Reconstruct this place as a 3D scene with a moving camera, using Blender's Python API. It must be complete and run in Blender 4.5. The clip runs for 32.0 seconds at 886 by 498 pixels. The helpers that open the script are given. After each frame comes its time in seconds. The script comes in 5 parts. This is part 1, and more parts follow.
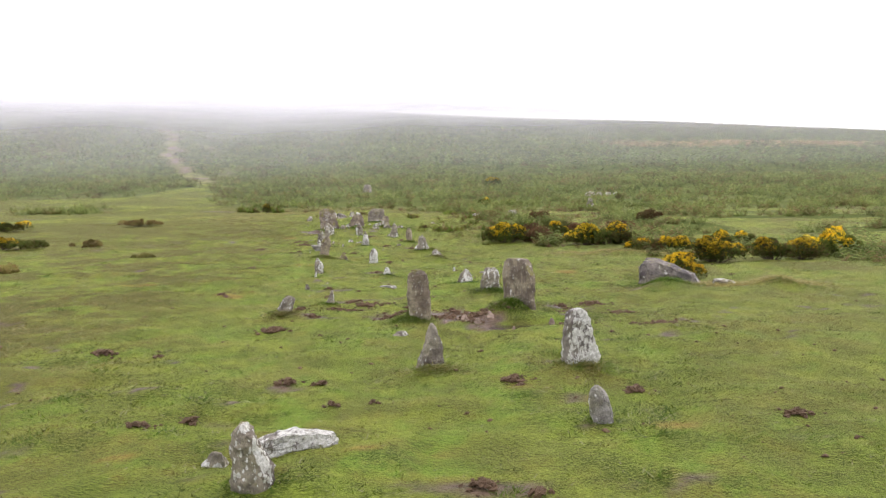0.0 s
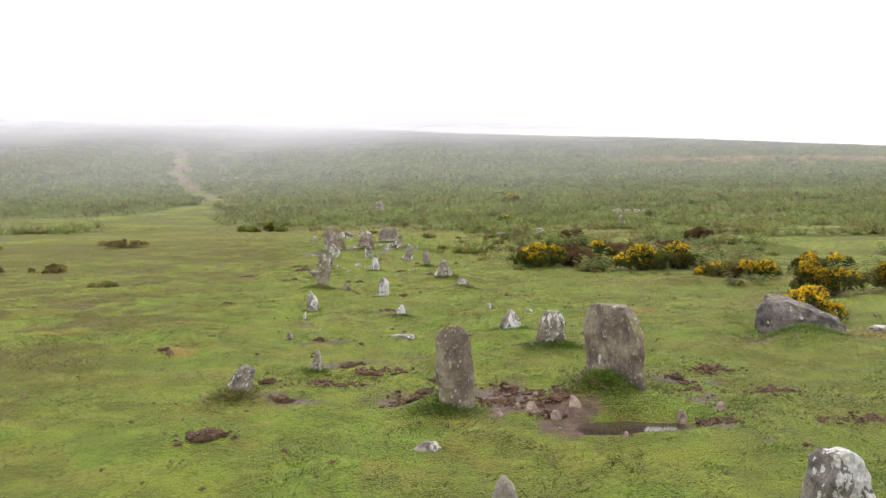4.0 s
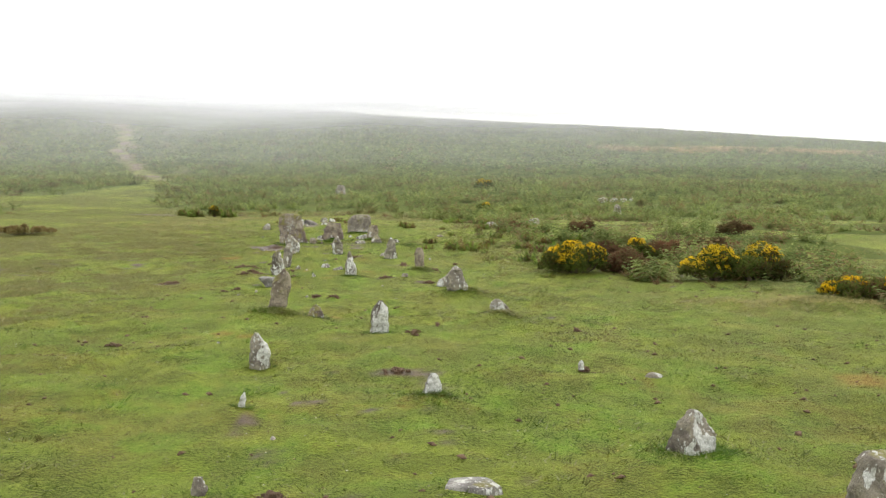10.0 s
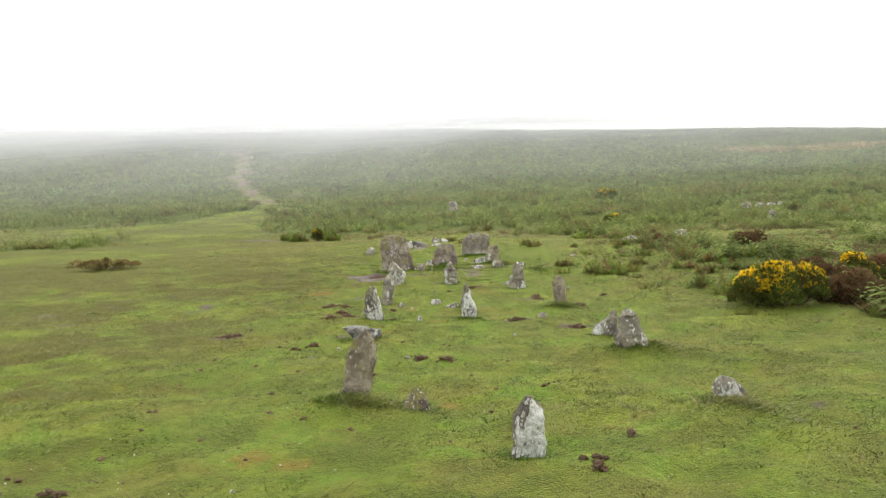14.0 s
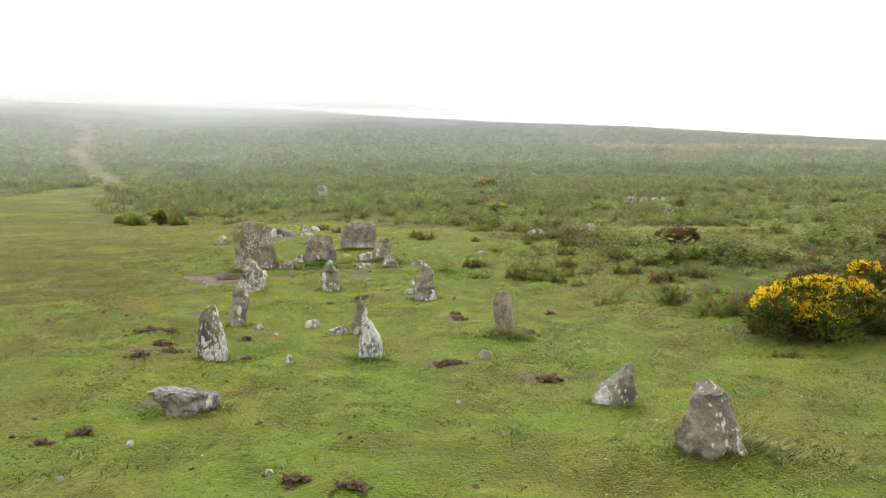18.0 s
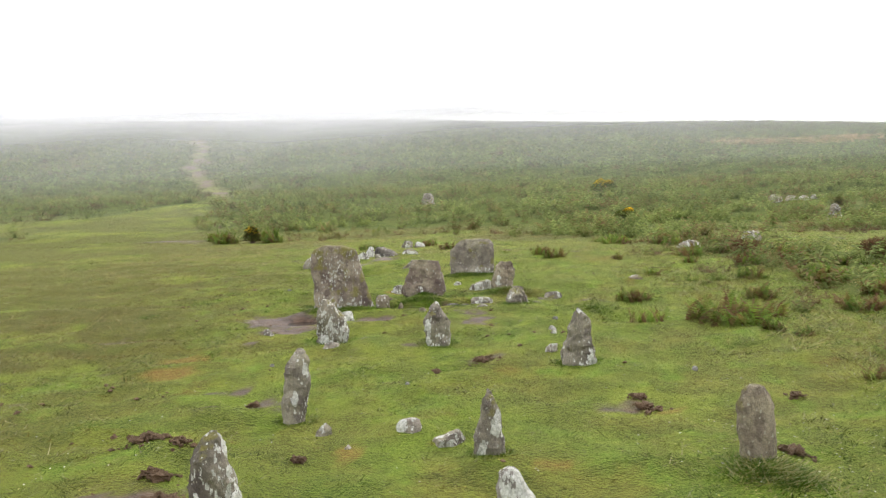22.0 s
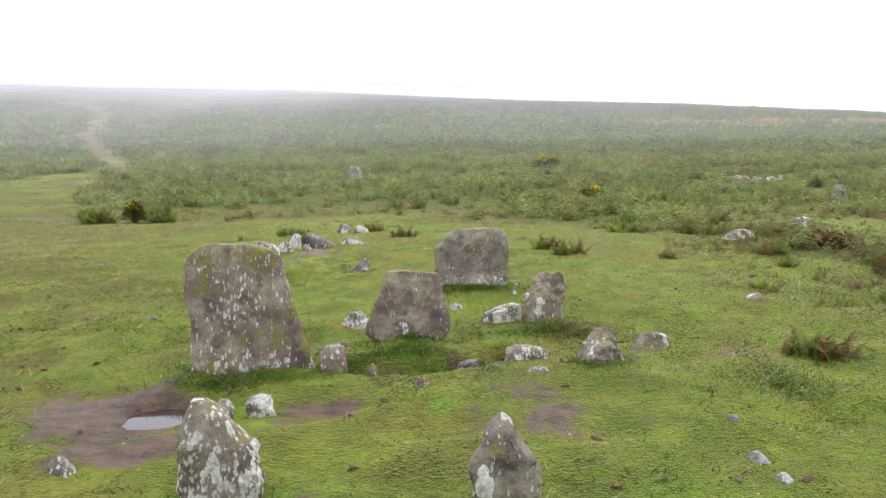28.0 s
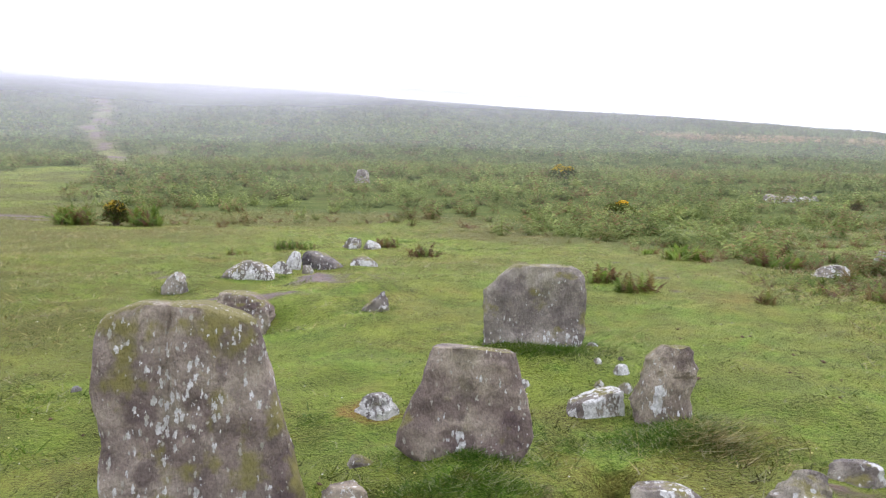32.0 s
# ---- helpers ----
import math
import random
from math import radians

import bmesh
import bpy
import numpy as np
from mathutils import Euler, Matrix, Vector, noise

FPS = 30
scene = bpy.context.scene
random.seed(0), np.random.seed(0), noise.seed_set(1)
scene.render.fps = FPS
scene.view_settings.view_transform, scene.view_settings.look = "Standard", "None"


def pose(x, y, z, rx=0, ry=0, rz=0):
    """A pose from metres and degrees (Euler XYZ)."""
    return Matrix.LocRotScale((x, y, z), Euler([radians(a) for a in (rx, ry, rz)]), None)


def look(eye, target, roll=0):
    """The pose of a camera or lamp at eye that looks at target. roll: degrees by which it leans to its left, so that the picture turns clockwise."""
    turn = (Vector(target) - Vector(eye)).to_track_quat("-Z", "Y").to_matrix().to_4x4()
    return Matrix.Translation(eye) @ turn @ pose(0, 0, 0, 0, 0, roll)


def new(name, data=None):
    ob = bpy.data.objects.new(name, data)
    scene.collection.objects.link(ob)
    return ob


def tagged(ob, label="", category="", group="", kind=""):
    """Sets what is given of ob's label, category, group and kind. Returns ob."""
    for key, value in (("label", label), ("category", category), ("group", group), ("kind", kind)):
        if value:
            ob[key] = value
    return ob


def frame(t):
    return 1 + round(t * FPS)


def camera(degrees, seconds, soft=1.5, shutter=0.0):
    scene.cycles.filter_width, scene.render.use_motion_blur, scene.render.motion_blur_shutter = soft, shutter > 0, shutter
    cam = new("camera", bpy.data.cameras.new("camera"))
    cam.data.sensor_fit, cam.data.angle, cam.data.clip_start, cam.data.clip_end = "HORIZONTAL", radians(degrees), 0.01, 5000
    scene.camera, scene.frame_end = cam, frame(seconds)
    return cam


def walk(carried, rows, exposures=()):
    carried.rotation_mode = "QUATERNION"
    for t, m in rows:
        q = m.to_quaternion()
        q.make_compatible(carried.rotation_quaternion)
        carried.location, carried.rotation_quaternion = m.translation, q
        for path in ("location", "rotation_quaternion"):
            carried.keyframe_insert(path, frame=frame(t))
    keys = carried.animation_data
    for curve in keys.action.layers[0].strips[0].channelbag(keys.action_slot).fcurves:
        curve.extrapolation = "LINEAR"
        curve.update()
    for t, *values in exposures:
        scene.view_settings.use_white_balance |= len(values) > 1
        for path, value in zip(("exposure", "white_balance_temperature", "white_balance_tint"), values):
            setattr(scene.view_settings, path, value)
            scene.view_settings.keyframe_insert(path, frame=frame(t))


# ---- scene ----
cam = camera(59.4, 32.0, soft=1.3)
PATH = [
    (0, (0.204, -0.011, 1.331), (0.179, 1.984, 1.199), -0.6),
    (0.5, (0.178, 0.396, 1.324), (0.179, 2.387, 1.142), -1.4),
    (1, (0.177, 0.895, 1.348), (0.067, 2.889, 1.254), -0.6),
    (1.5, (0.136, 1.37, 1.31), (0.006, 3.364, 1.229), -0.9),
    (2, (0.066, 1.851, 1.323), (0.035, 3.849, 1.261), -0.5),
    (2.5, (0.018, 2.369, 1.277), (-0.031, 4.367, 1.184), -0.4),
    (4.5, (-0.244, 4.262, 1.259), (-0.299, 6.26, 1.177), -0.8),
    (5, (-0.377, 4.717, 1.247), (-0.367, 6.714, 1.139), 0.1),
    (5.5, (-0.443, 5.166, 1.233), (-0.522, 7.164, 1.184), -0.5),
    (6, (-0.443, 5.627, 1.254), (-0.534, 7.622, 1.135), -0.9),
    (6.5, (-0.563, 6.098, 1.237), (-0.628, 8.093, 1.107), -1.1),
    (7, (-0.642, 6.577, 1.217), (-0.712, 8.575, 1.145), -1.5),
    (7.5, (-0.722, 7.026, 1.216), (-0.817, 9.021, 1.113), -0.0),
    (8, (-0.86, 7.5, 1.188), (-0.866, 9.499, 1.104), -2.2),
    (8.5, (-0.965, 7.922, 1.199), (-0.973, 9.921, 1.129), -0.5),
    (9, (-0.994, 8.334, 1.252), (-1.048, 10.33, 1.136), 0.2),
    (9.5, (-1.067, 8.745, 1.218), (-1.073, 10.743, 1.149), 0.4),
    (10, (-1.157, 9.178, 1.264), (-1.099, 11.174, 1.145), 0.3),
    (10.5, (-1.168, 9.629, 1.24), (-1.164, 11.624, 1.097), 0.9),
    (11, (-1.181, 10.066, 1.274), (-1.199, 12.062, 1.15), -1.3),
    (11.5, (-1.221, 10.528, 1.312), (-1.203, 12.524, 1.175), -1.7),
    (12, (-1.231, 10.983, 1.303), (-1.26, 12.983, 1.305), -1.2),
    (12.5, (-1.235, 11.431, 1.268), (-1.308, 13.427, 1.169), -0.9),
    (13, (-1.354, 11.961, 1.25), (-1.46, 13.955, 1.132), -0.9),
    (13.5, (-1.458, 12.435, 1.258), (-1.596, 14.426, 1.129), -1.7),
    (14, (-1.531, 12.98, 1.263), (-1.764, 14.965, 1.188), -2.0),
    (14.5, (-1.656, 13.466, 1.228), (-1.822, 15.459, 1.224), -0.7),
    (16.5, (-2.058, 15.53, 1.228), (-2.063, 17.526, 1.102), -0.7),
    (17, (-2.035, 16.036, 1.217), (-2.047, 18.035, 1.137), 0.2),
    (17.5, (-2.098, 16.517, 1.211), (-2.025, 18.515, 1.176), 1.1),
    (18, (-2.203, 17.0, 1.214), (-2.089, 18.993, 1.102), -0.2),
    (18.5, (-2.226, 17.462, 1.233), (-2.188, 19.457, 1.11), 0.3),
    (19, (-2.259, 17.87, 1.267), (-2.206, 19.868, 1.199), 0.0),
    (19.5, (-2.318, 18.264, 1.273), (-2.162, 20.256, 1.169), -2.0),
    (20, (-2.288, 18.663, 1.221), (-2.339, 20.662, 1.153), -0.1),
    (20.5, (-2.221, 19.072, 1.286), (-2.36, 21.06, 1.116), 0.7),
    (21, (-2.282, 19.537, 1.29), (-2.368, 21.532, 1.181), 1.6),
    (21.5, (-2.375, 19.962, 1.307), (-2.477, 21.955, 1.18), -1.3),
    (22, (-2.467, 20.403, 1.327), (-2.629, 22.394, 1.234), -1.8),
    (22.5, (-2.635, 20.81, 1.337), (-2.719, 22.808, 1.296), -1.2),
    (23, (-2.787, 21.155, 1.338), (-2.829, 23.15, 1.207), -1.7),
    (23.5, (-2.895, 21.587, 1.286), (-2.968, 23.584, 1.201), -0.9),
    (24, (-2.949, 22.026, 1.347), (-3.005, 24.014, 1.127), -1.9),
    (24.5, (-3.048, 22.494, 1.318), (-3.037, 24.492, 1.235), -2.2),
    (25, (-3.1, 22.933, 1.291), (-3.059, 24.932, 1.244), -2.1),
    (25.5, (-3.107, 23.357, 1.278), (-3.083, 25.35, 1.119), -1.8),
    (27.5, (-3.384, 24.95, 1.279), (-3.331, 26.941, 1.096), -1.6),
    (28, (-3.478, 25.336, 1.279), (-3.427, 27.329, 1.124), -0.8),
    (28.5, (-3.545, 25.636, 1.298), (-3.528, 27.628, 1.116), -1.9),
    (29, (-3.523, 25.943, 1.311), (-3.579, 27.936, 1.148), 0.3),
    (29.5, (-3.519, 26.164, 1.331), (-3.573, 28.153, 1.135), -0.2),
    (30, (-3.6, 26.447, 1.308), (-3.665, 28.436, 1.107), -1.0),
    (30.5, (-3.675, 26.685, 1.34), (-3.685, 28.669, 1.088), -1.1),
    (31, (-3.696, 26.948, 1.332), (-3.737, 28.938, 1.144), 0.2),
    (31.5, (-3.72, 27.214, 1.36), (-3.725, 29.206, 1.186), 0.0),
    (32, (-3.784, 27.428, 1.37), (-3.738, 29.422, 1.23), 1.3),
]
walk(cam, [(t, look(eye, target, roll)) for t, eye, target, roll in PATH], [(0, -0.05, 6400, 20), (4, -0.05, 6450, 19), (8, -0.05, 6550, 11), (18, -0.04, 6600, 9), (23, -0.01, 6450, 13), (28, 0.07, 6200, 17), (32, 0.12, 5800, 23)])

# ---- world and light: thick bright cloud with a faint, wide sun ----
SUN_EL, SUN_ROT = radians(52), radians(25)
world = bpy.data.worlds.new("overcast_sky")
scene.world = world
world.use_nodes = True
wn, wl = world.node_tree.nodes, world.node_tree.links
wn.clear()
sky = wn.new("ShaderNodeTexSky")
sky.sky_type = "NISHITA"
sky.sun_disc = False
sky.sun_elevation, sky.sun_rotation = SUN_EL, SUN_ROT
sky.air_density, sky.dust_density = 1.5, 4.0
bg_sky = wn.new("ShaderNodeBackground")
bg_sky.inputs["Strength"].default_value = 0.05
wl.new(sky.outputs[0], bg_sky.inputs["Color"])
bg_cloud = wn.new("ShaderNodeBackground")
bg_cloud.inputs["Color"].default_value = (0.97, 0.985, 1.0, 1)
bg_cloud.inputs["Strength"].default_value = 1.45
both = wn.new("ShaderNodeAddShader")
wl.new(bg_sky.outputs[0], both.inputs[0])
wl.new(bg_cloud.outputs[0], both.inputs[1])
w_out = wn.new("ShaderNodeOutputWorld")
wl.new(both.outputs[0], w_out.inputs["Surface"])

sun = new("sun", bpy.data.lights.new("sun", "SUN"))
sun.data.energy, sun.data.angle, sun.data.color = 1.5, radians(25), (1.0, 0.96, 0.9)
sun.matrix_world = look((0, 0, 60), (-60 * math.sin(SUN_ROT) / math.tan(SUN_EL), -60 * math.cos(SUN_ROT) / math.tan(SUN_EL), 0))

# ---- lie of the land ----
YN = [-60, 5, 12, 18, 24, 27, 30, 33, 38, 46, 54, 64, 71, 88, 104, 142, 200, 250, 275, 330, 600, 1500]
ZN = [-0.5, -0.23, -0.19, -0.18, -0.14, -0.06, 0.1, 0.32, 0.45, 0.6, 0.95, 1.7, 2.4, 3.4, 4.3, 11.3, 20, 27.6, 28.2, 22, -10, -60]
RNG = np.random.default_rng(7)
TABLE = RNG.random((8, 256, 256))


def vnoise(x, y, size, k=0):
    """Smooth value noise from 0 to 1 with features of about size metres."""
    u, v = np.asarray(x, float) / size + 91.3 * (k + 1), np.asarray(y, float) / size + 57.7 * (k + 1)
    i, j = np.floor(u).astype(int), np.floor(v).astype(int)
    f, g = u - i, v - j
    f, g = f * f * (3 - 2 * f), g * g * (3 - 2 * g)
    t = TABLE[k % 8]
    a, b = t[i % 256, j % 256], t[(i + 1) % 256, j % 256]
    c, d = t[i % 256, (j + 1) % 256], t[(i + 1) % 256, (j + 1) % 256]
    return (a * (1 - f) + b * f) * (1 - g) + (c * (1 - f) + d * f) * g


def smooth(a, b, x):
    s = np.clip((np.asarray(x, float) - a) / (b - a), 0, 1)
    return s * s * (3 - 2 * s)


# hummocks at the stones and hollows: x, y, radius, height
HUMPS = [(-0.32, 9.74, 0.34, 0.13), (0.86, 9.98, 0.38, 0.20), (0.8, 12.3, 0.5, 0.11), (0.45, 13.55, 0.5, 0.08), (1.33, 6.84, 0.4, 0.05),
         (0.0, 6.8, 0.4, 0.05), (-0.15, 18.5, 0.5, 0.08), (-0.56, 20.85, 0.65, 0.10), (-1.17, 24.5, 0.42, 0.08), (-2.94, 18.7, 0.45, 0.09),
         (-1.05, 14.8, 0.35, 0.06), (-2.05, 10.05, 0.35, 0.06), (-1.56, 10.95, 0.3, 0.05), (-2.4, 14.4, 0.3, 0.04), (-2.5, 23.6, 0.45, 0.05),
         (-1.2, 17.6, 0.4, 0.03), (-4.58, 30.3, 0.55, 0.06), (-3.58, 30.66, 0.42, 0.06), (-3.02, 32.75, 0.6, 0.08), (-2.55, 31.05, 0.42, 0.06), (3.6, 12.6, 0.6, 0.13),
         (-2.38, 30.15, 0.4, 0.06), (-4.9, 35.6, 0.6, -0.06), (-5.2, 33.8, 0.45, -0.22),
         (-5.0, 36.6, 0.4, -0.06), (-4.6, 35.6, 0.9, 0.10), (-1.5, 29.6, 0.7, 0.06), (-3.0, 29.5, 0.7, 0.04), (5.5, 12.6, 0.6, 0.16), (4.4, 19.9, 0.8, 0.12), (-5.4, 8.5, 0.9, 0.04), (-4.0, 13.5, 1.2, 0.04)]
# the narrow ditch round the mound of the hatchet-shaped slab: its line and half its width
DITCH = [(-4.0, 30.42), (-3.92, 30.26), (-3.80, 30.19), (-3.55, 30.20), (-3.28, 30.26), (-3.06, 30.42), (-2.94, 30.66)]
POOLS = [(1.03, 9.21, 0.38, 0.185, -0.235), (-4.94, 29.55, 0.15, 0.17, 0.042)]


def land(x, y, humps=True):
    """Height of the bare ground, with or without its hummocks."""
    x, y = np.asarray(x, float), np.asarray(y, float)
    z = np.interp(y, YN, ZN) * 0.5 + 0.25 * (np.interp(y - 1.2, YN, ZN) + np.interp(y + 1.2, YN, ZN))
    z = z - 0.042 * x * smooth(60, 250, y)
    for hx, hy, r, a in HUMPS if humps else ():
        z = z + a * np.exp(-((x - hx) ** 2 + (y - hy) ** 2) / (0.5 * r * r) * 0.9)
    near = 1 - smooth(30, 60, y)
    z = z + (vnoise(x, y, 2.7, 0) - 0.5) * 0.07 + (vnoise(x, y, 0.9, 1) - 0.5) * 0.06
    z = z + near * ((vnoise(x, y, 0.36, 2) - 0.5) * 0.075 + (vnoise(x, y, 0.17, 3) - 0.5) * 0.022)
    z = z + (vnoise(x, y, 19, 4) - 0.5) * 0.4 * smooth(60, 120, y) + (vnoise(x, y, 60, 5) - 0.5) * 2.2 * smooth(170, 240, y)
    if humps:
        off = np.full(z.shape, 9.0)
        for (ax, ay), (bx, by) in zip(DITCH, DITCH[1:]):
            k = np.clip(((x - ax) * (bx - ax) + (y - ay) * (by - ay)) / ((bx - ax) ** 2 + (by - ay) ** 2), 0, 1)
            off = np.minimum(off, np.hypot(x - ax - k * (bx - ax), y - ay - k * (by - ay)))
        z = z - 0.15 * (1 - smooth(0.05, 0.15, off + (vnoise(x, y, 0.12, 4) - 0.5) * 0.05))
    for px, py, rx, ry, level in POOLS:
        q = np.sqrt(((x - px) / rx) ** 2 + ((y - py) / ry) ** 2)
        keep = smooth(0.8, 2.3, q)
        z = z * keep + (1 - keep) * (level - 0.05 + 0.07 * smooth(0.75, 1.35, q) + (vnoise(x, y, 0.2, 6) - 0.5) * 0.03)
    return z


def gz(x, y):
    return float(land(np.array([x]), np.array([y]))[0])


def lane(x, y):
    """1 on the grass lane and stony track that climbs the hill."""
    mid = np.interp(y, [44, 52, 58, 62, 66, 73, 80, 88, 96, 104, 110, 116, 122, 130, 137, 150, 160, 185], [-16, -20, -21.5, -22.4, -22.4, -22.8, -24.2, -27.0, -30.6, -34.2, -37.6, -40.6, -43.6, -46.3, -49.6, -52.8, -58.5, -70])
    half = np.interp(y, [44, 52, 58, 62, 66, 73, 82, 92, 104, 142, 185], [4, 3.6, 3.6, 3.2, 2.1, 1.5, 1.3, 1.2, 1.3, 1.3, 1.2])
    off = np.abs(x - mid + (vnoise(x, y, 5, 2) - 0.5) * 2.0 + (vnoise(x, y, 1.7, 5) - 0.5) * 1.4)
    fork = np.interp(y, [150, 160, 175], [-53, -49.5, -44])
    right = np.where((y > 150) & (y < 175), np.abs(x - fork + (vnoise(x, y, 5, 4) - 0.5) * 2.2), 99)
    side = np.interp(y, [84, 100, 114, 137, 150], [-24, -28.5, -32.7, -44, -52.5])
    green = np.where((y > 84) & (y < 150), np.abs(x - side + (vnoise(x, y, 6, 3) - 0.5) * 3), 99)
    worn = smooth(0.22, 0.5, vnoise(x, y, 6, 6))
    return np.maximum(np.maximum(1 - smooth(0.75, 1.15, off / half), 0.6 * (1 - smooth(0.4, 1.1, right)) * worn), 0.45 * (1 - smooth(0.4, 1.3, green)) * worn)


def ochre_band(x, y):
    """Bleached grass and far gorse along the hillside."""
    o = np.exp(-((y - 143 - (vnoise(x, y, 14, 3) - 0.5) * 9) / 4.2) ** 2) * smooth(26, 34, x) * (1 - smooth(76, 92, x))
    return o * (0.35 + 0.65 * smooth(0.25, 0.5, vnoise(x, y, 9, 7)))


def bracken_cover(x, y):
    """How thick the bracken stands, 0 to 1."""
    edge = np.interp(x, [-60, -35, -28, -24, -21, -19, -15.5, -12, -8, -2, 0, 1, 2, 3, 5.5, 10, 60], [60, 61, 63, 64, 65, 61, 54, 47, 47, 46, 42, 37, 29, 24, 19.5, 15.5, 14])
    edge = edge + (vnoise(x, y, 4.0, 3) - 0.5) * np.where(x < -10, 2.0, 4.0)
    c = smooth(-2.5, 4.0, y - edge)
    # a stand of its own on the near side of the lane
    q = ((x + 22.4) / 4.8) ** 2 + ((y - 48.5) / 5.2) ** 2 + (vnoise(x, y, 2.2, 6) - 0.5) * 0.7
    c = np.maximum(c, 1 - smooth(0.7, 1.1, q))
    heath = smooth(-1, 1.5, x) * (1 - smooth(38, 50, y))
    c = c * (1 - heath * smooth(0.42, 0.56, vnoise(x, y, 1.9, 2)))
    clear = np.exp(-(((x - 18) / 7) ** 2 + ((y - 55) / 2.2) ** 2)) + np.exp(-(((x - 7) / 4) ** 2 + ((y - 46) / 1.6) ** 2))
    clear = clear * smooth(0.3, 0.6, vnoise(x, y, 1.8, 1)) * 0.8
    return np.clip(c - lane(x, y) - clear - ochre_band(x, y), 0, 1)


# bare wet mud: x, y, half width, half depth, strength
MUDS = [(0.95, 9.15, 0.55, 0.22, 0.95), (0.55, 9.62, 0.45, 0.38, 0.85), (0.35, 10.2, 0.7, 0.35, 0.72), (1.7, 10.5, 0.4, 0.5, 0.5), (-0.65, 10.0, 0.45, 0.3, 0.75), (-1.55, 9.9, 0.4, 0.22, 0.7),
        (-1.25, 11.5, 0.45, 0.22, 0.7), (-5.22, 29.58, 0.42, 0.50, 1.0), (-4.95, 29.05, 0.3, 0.25, 0.6), (-4.02, 29.5, 0.26, 0.14, 0.85), (-2.75, 29.35, 0.5, 0.35, 0.55),
        (-3.6, 30.2, 0.36, 0.09, 0.9), (-3.15, 30.36, 0.2, 0.12, 0.8), (-4.0, 30.4, 0.08, 0.2, 0.6), (-1.36, 15.8, 0.25, 0.12, 0.6), (-1.75, 23.6, 0.3, 0.16, 0.6), (-1.0, 23.1, 0.35, 0.15, 0.6),
        (-1.6, 25.95, 0.28, 0.2, 0.6), (-4.45, 24.3, 0.35, 0.3, 0.55), (-1.2, 6.5, 0.3, 0.15, 0.5), (0.45, 4.15, 0.35, 0.15, 0.55), (-2.75, 27.5, 0.3, 0.14, 0.5),
        (3.7, 12.55, 0.8, 0.25, 0.5), (-4.9, 35.8, 0.5, 0.4, 0.7), (-5.4, 34.75, 0.4, 0.2, 0.8), (-4.4, 26.1, 0.5, 0.3, 0.35), (-1.9, 12.8, 0.25, 0.2, 0.45), (-5.4, 22.4, 0.3, 0.2, 0.5), (-13.9, 46.5, 1.0, 0.3, 0.8), (-12.6, 45.2, 0.7, 0.25, 0.6)]


# rusty moss where the turf is bare: x, y, half width, half depth
RUSTS = [(2.41, 15.3, 0.22, 0.16), (0.82, 12.8, 0.22, 0.14), (-3.4, 12.35, 0.26, 0.18), (-5.4, 13.7, 0.3, 0.22), (-3.28, 17.5, 0.12, 0.1), (-3.0, 17.4, 0.1, 0.08), (-2.23, 18.95, 0.1, 0.08), (-3.46, 25.05, 0.1, 0.13),
         (-2.22, 24.8, 0.12, 0.08), (-2.9, 23.6, 0.14, 0.1), (-2.14, 24.1, 0.1, 0.08), (-5.5, 27.1, 0.28, 0.15), (-1.35, 25.9, 0.1, 0.08), (-0.34, 4.72, 0.13, 0.1), (-1.84, 4.6, 0.12, 0.08), (1.69, 5.14, 0.14, 0.1), (-5.6, 27.75, 0.3, 0.16), (-4.1, 31.5, 0.2, 0.1), (1.2, 19.2, 0.2, 0.12)]


def rust_value(x, y):
    """How bare and rusty the turf is, 0 to 1."""
    r = np.zeros_like(x)
    for rx, ry, a, b in RUSTS:
        r = np.maximum(r, np.exp(-0.9 * (((x - rx) / a) ** 2 + ((y - ry) / b) ** 2)))
    return smooth(0.32, 0.6, r + (vnoise(x, y, 0.11, 6) - 0.5) * 0.5) * (y < 40)


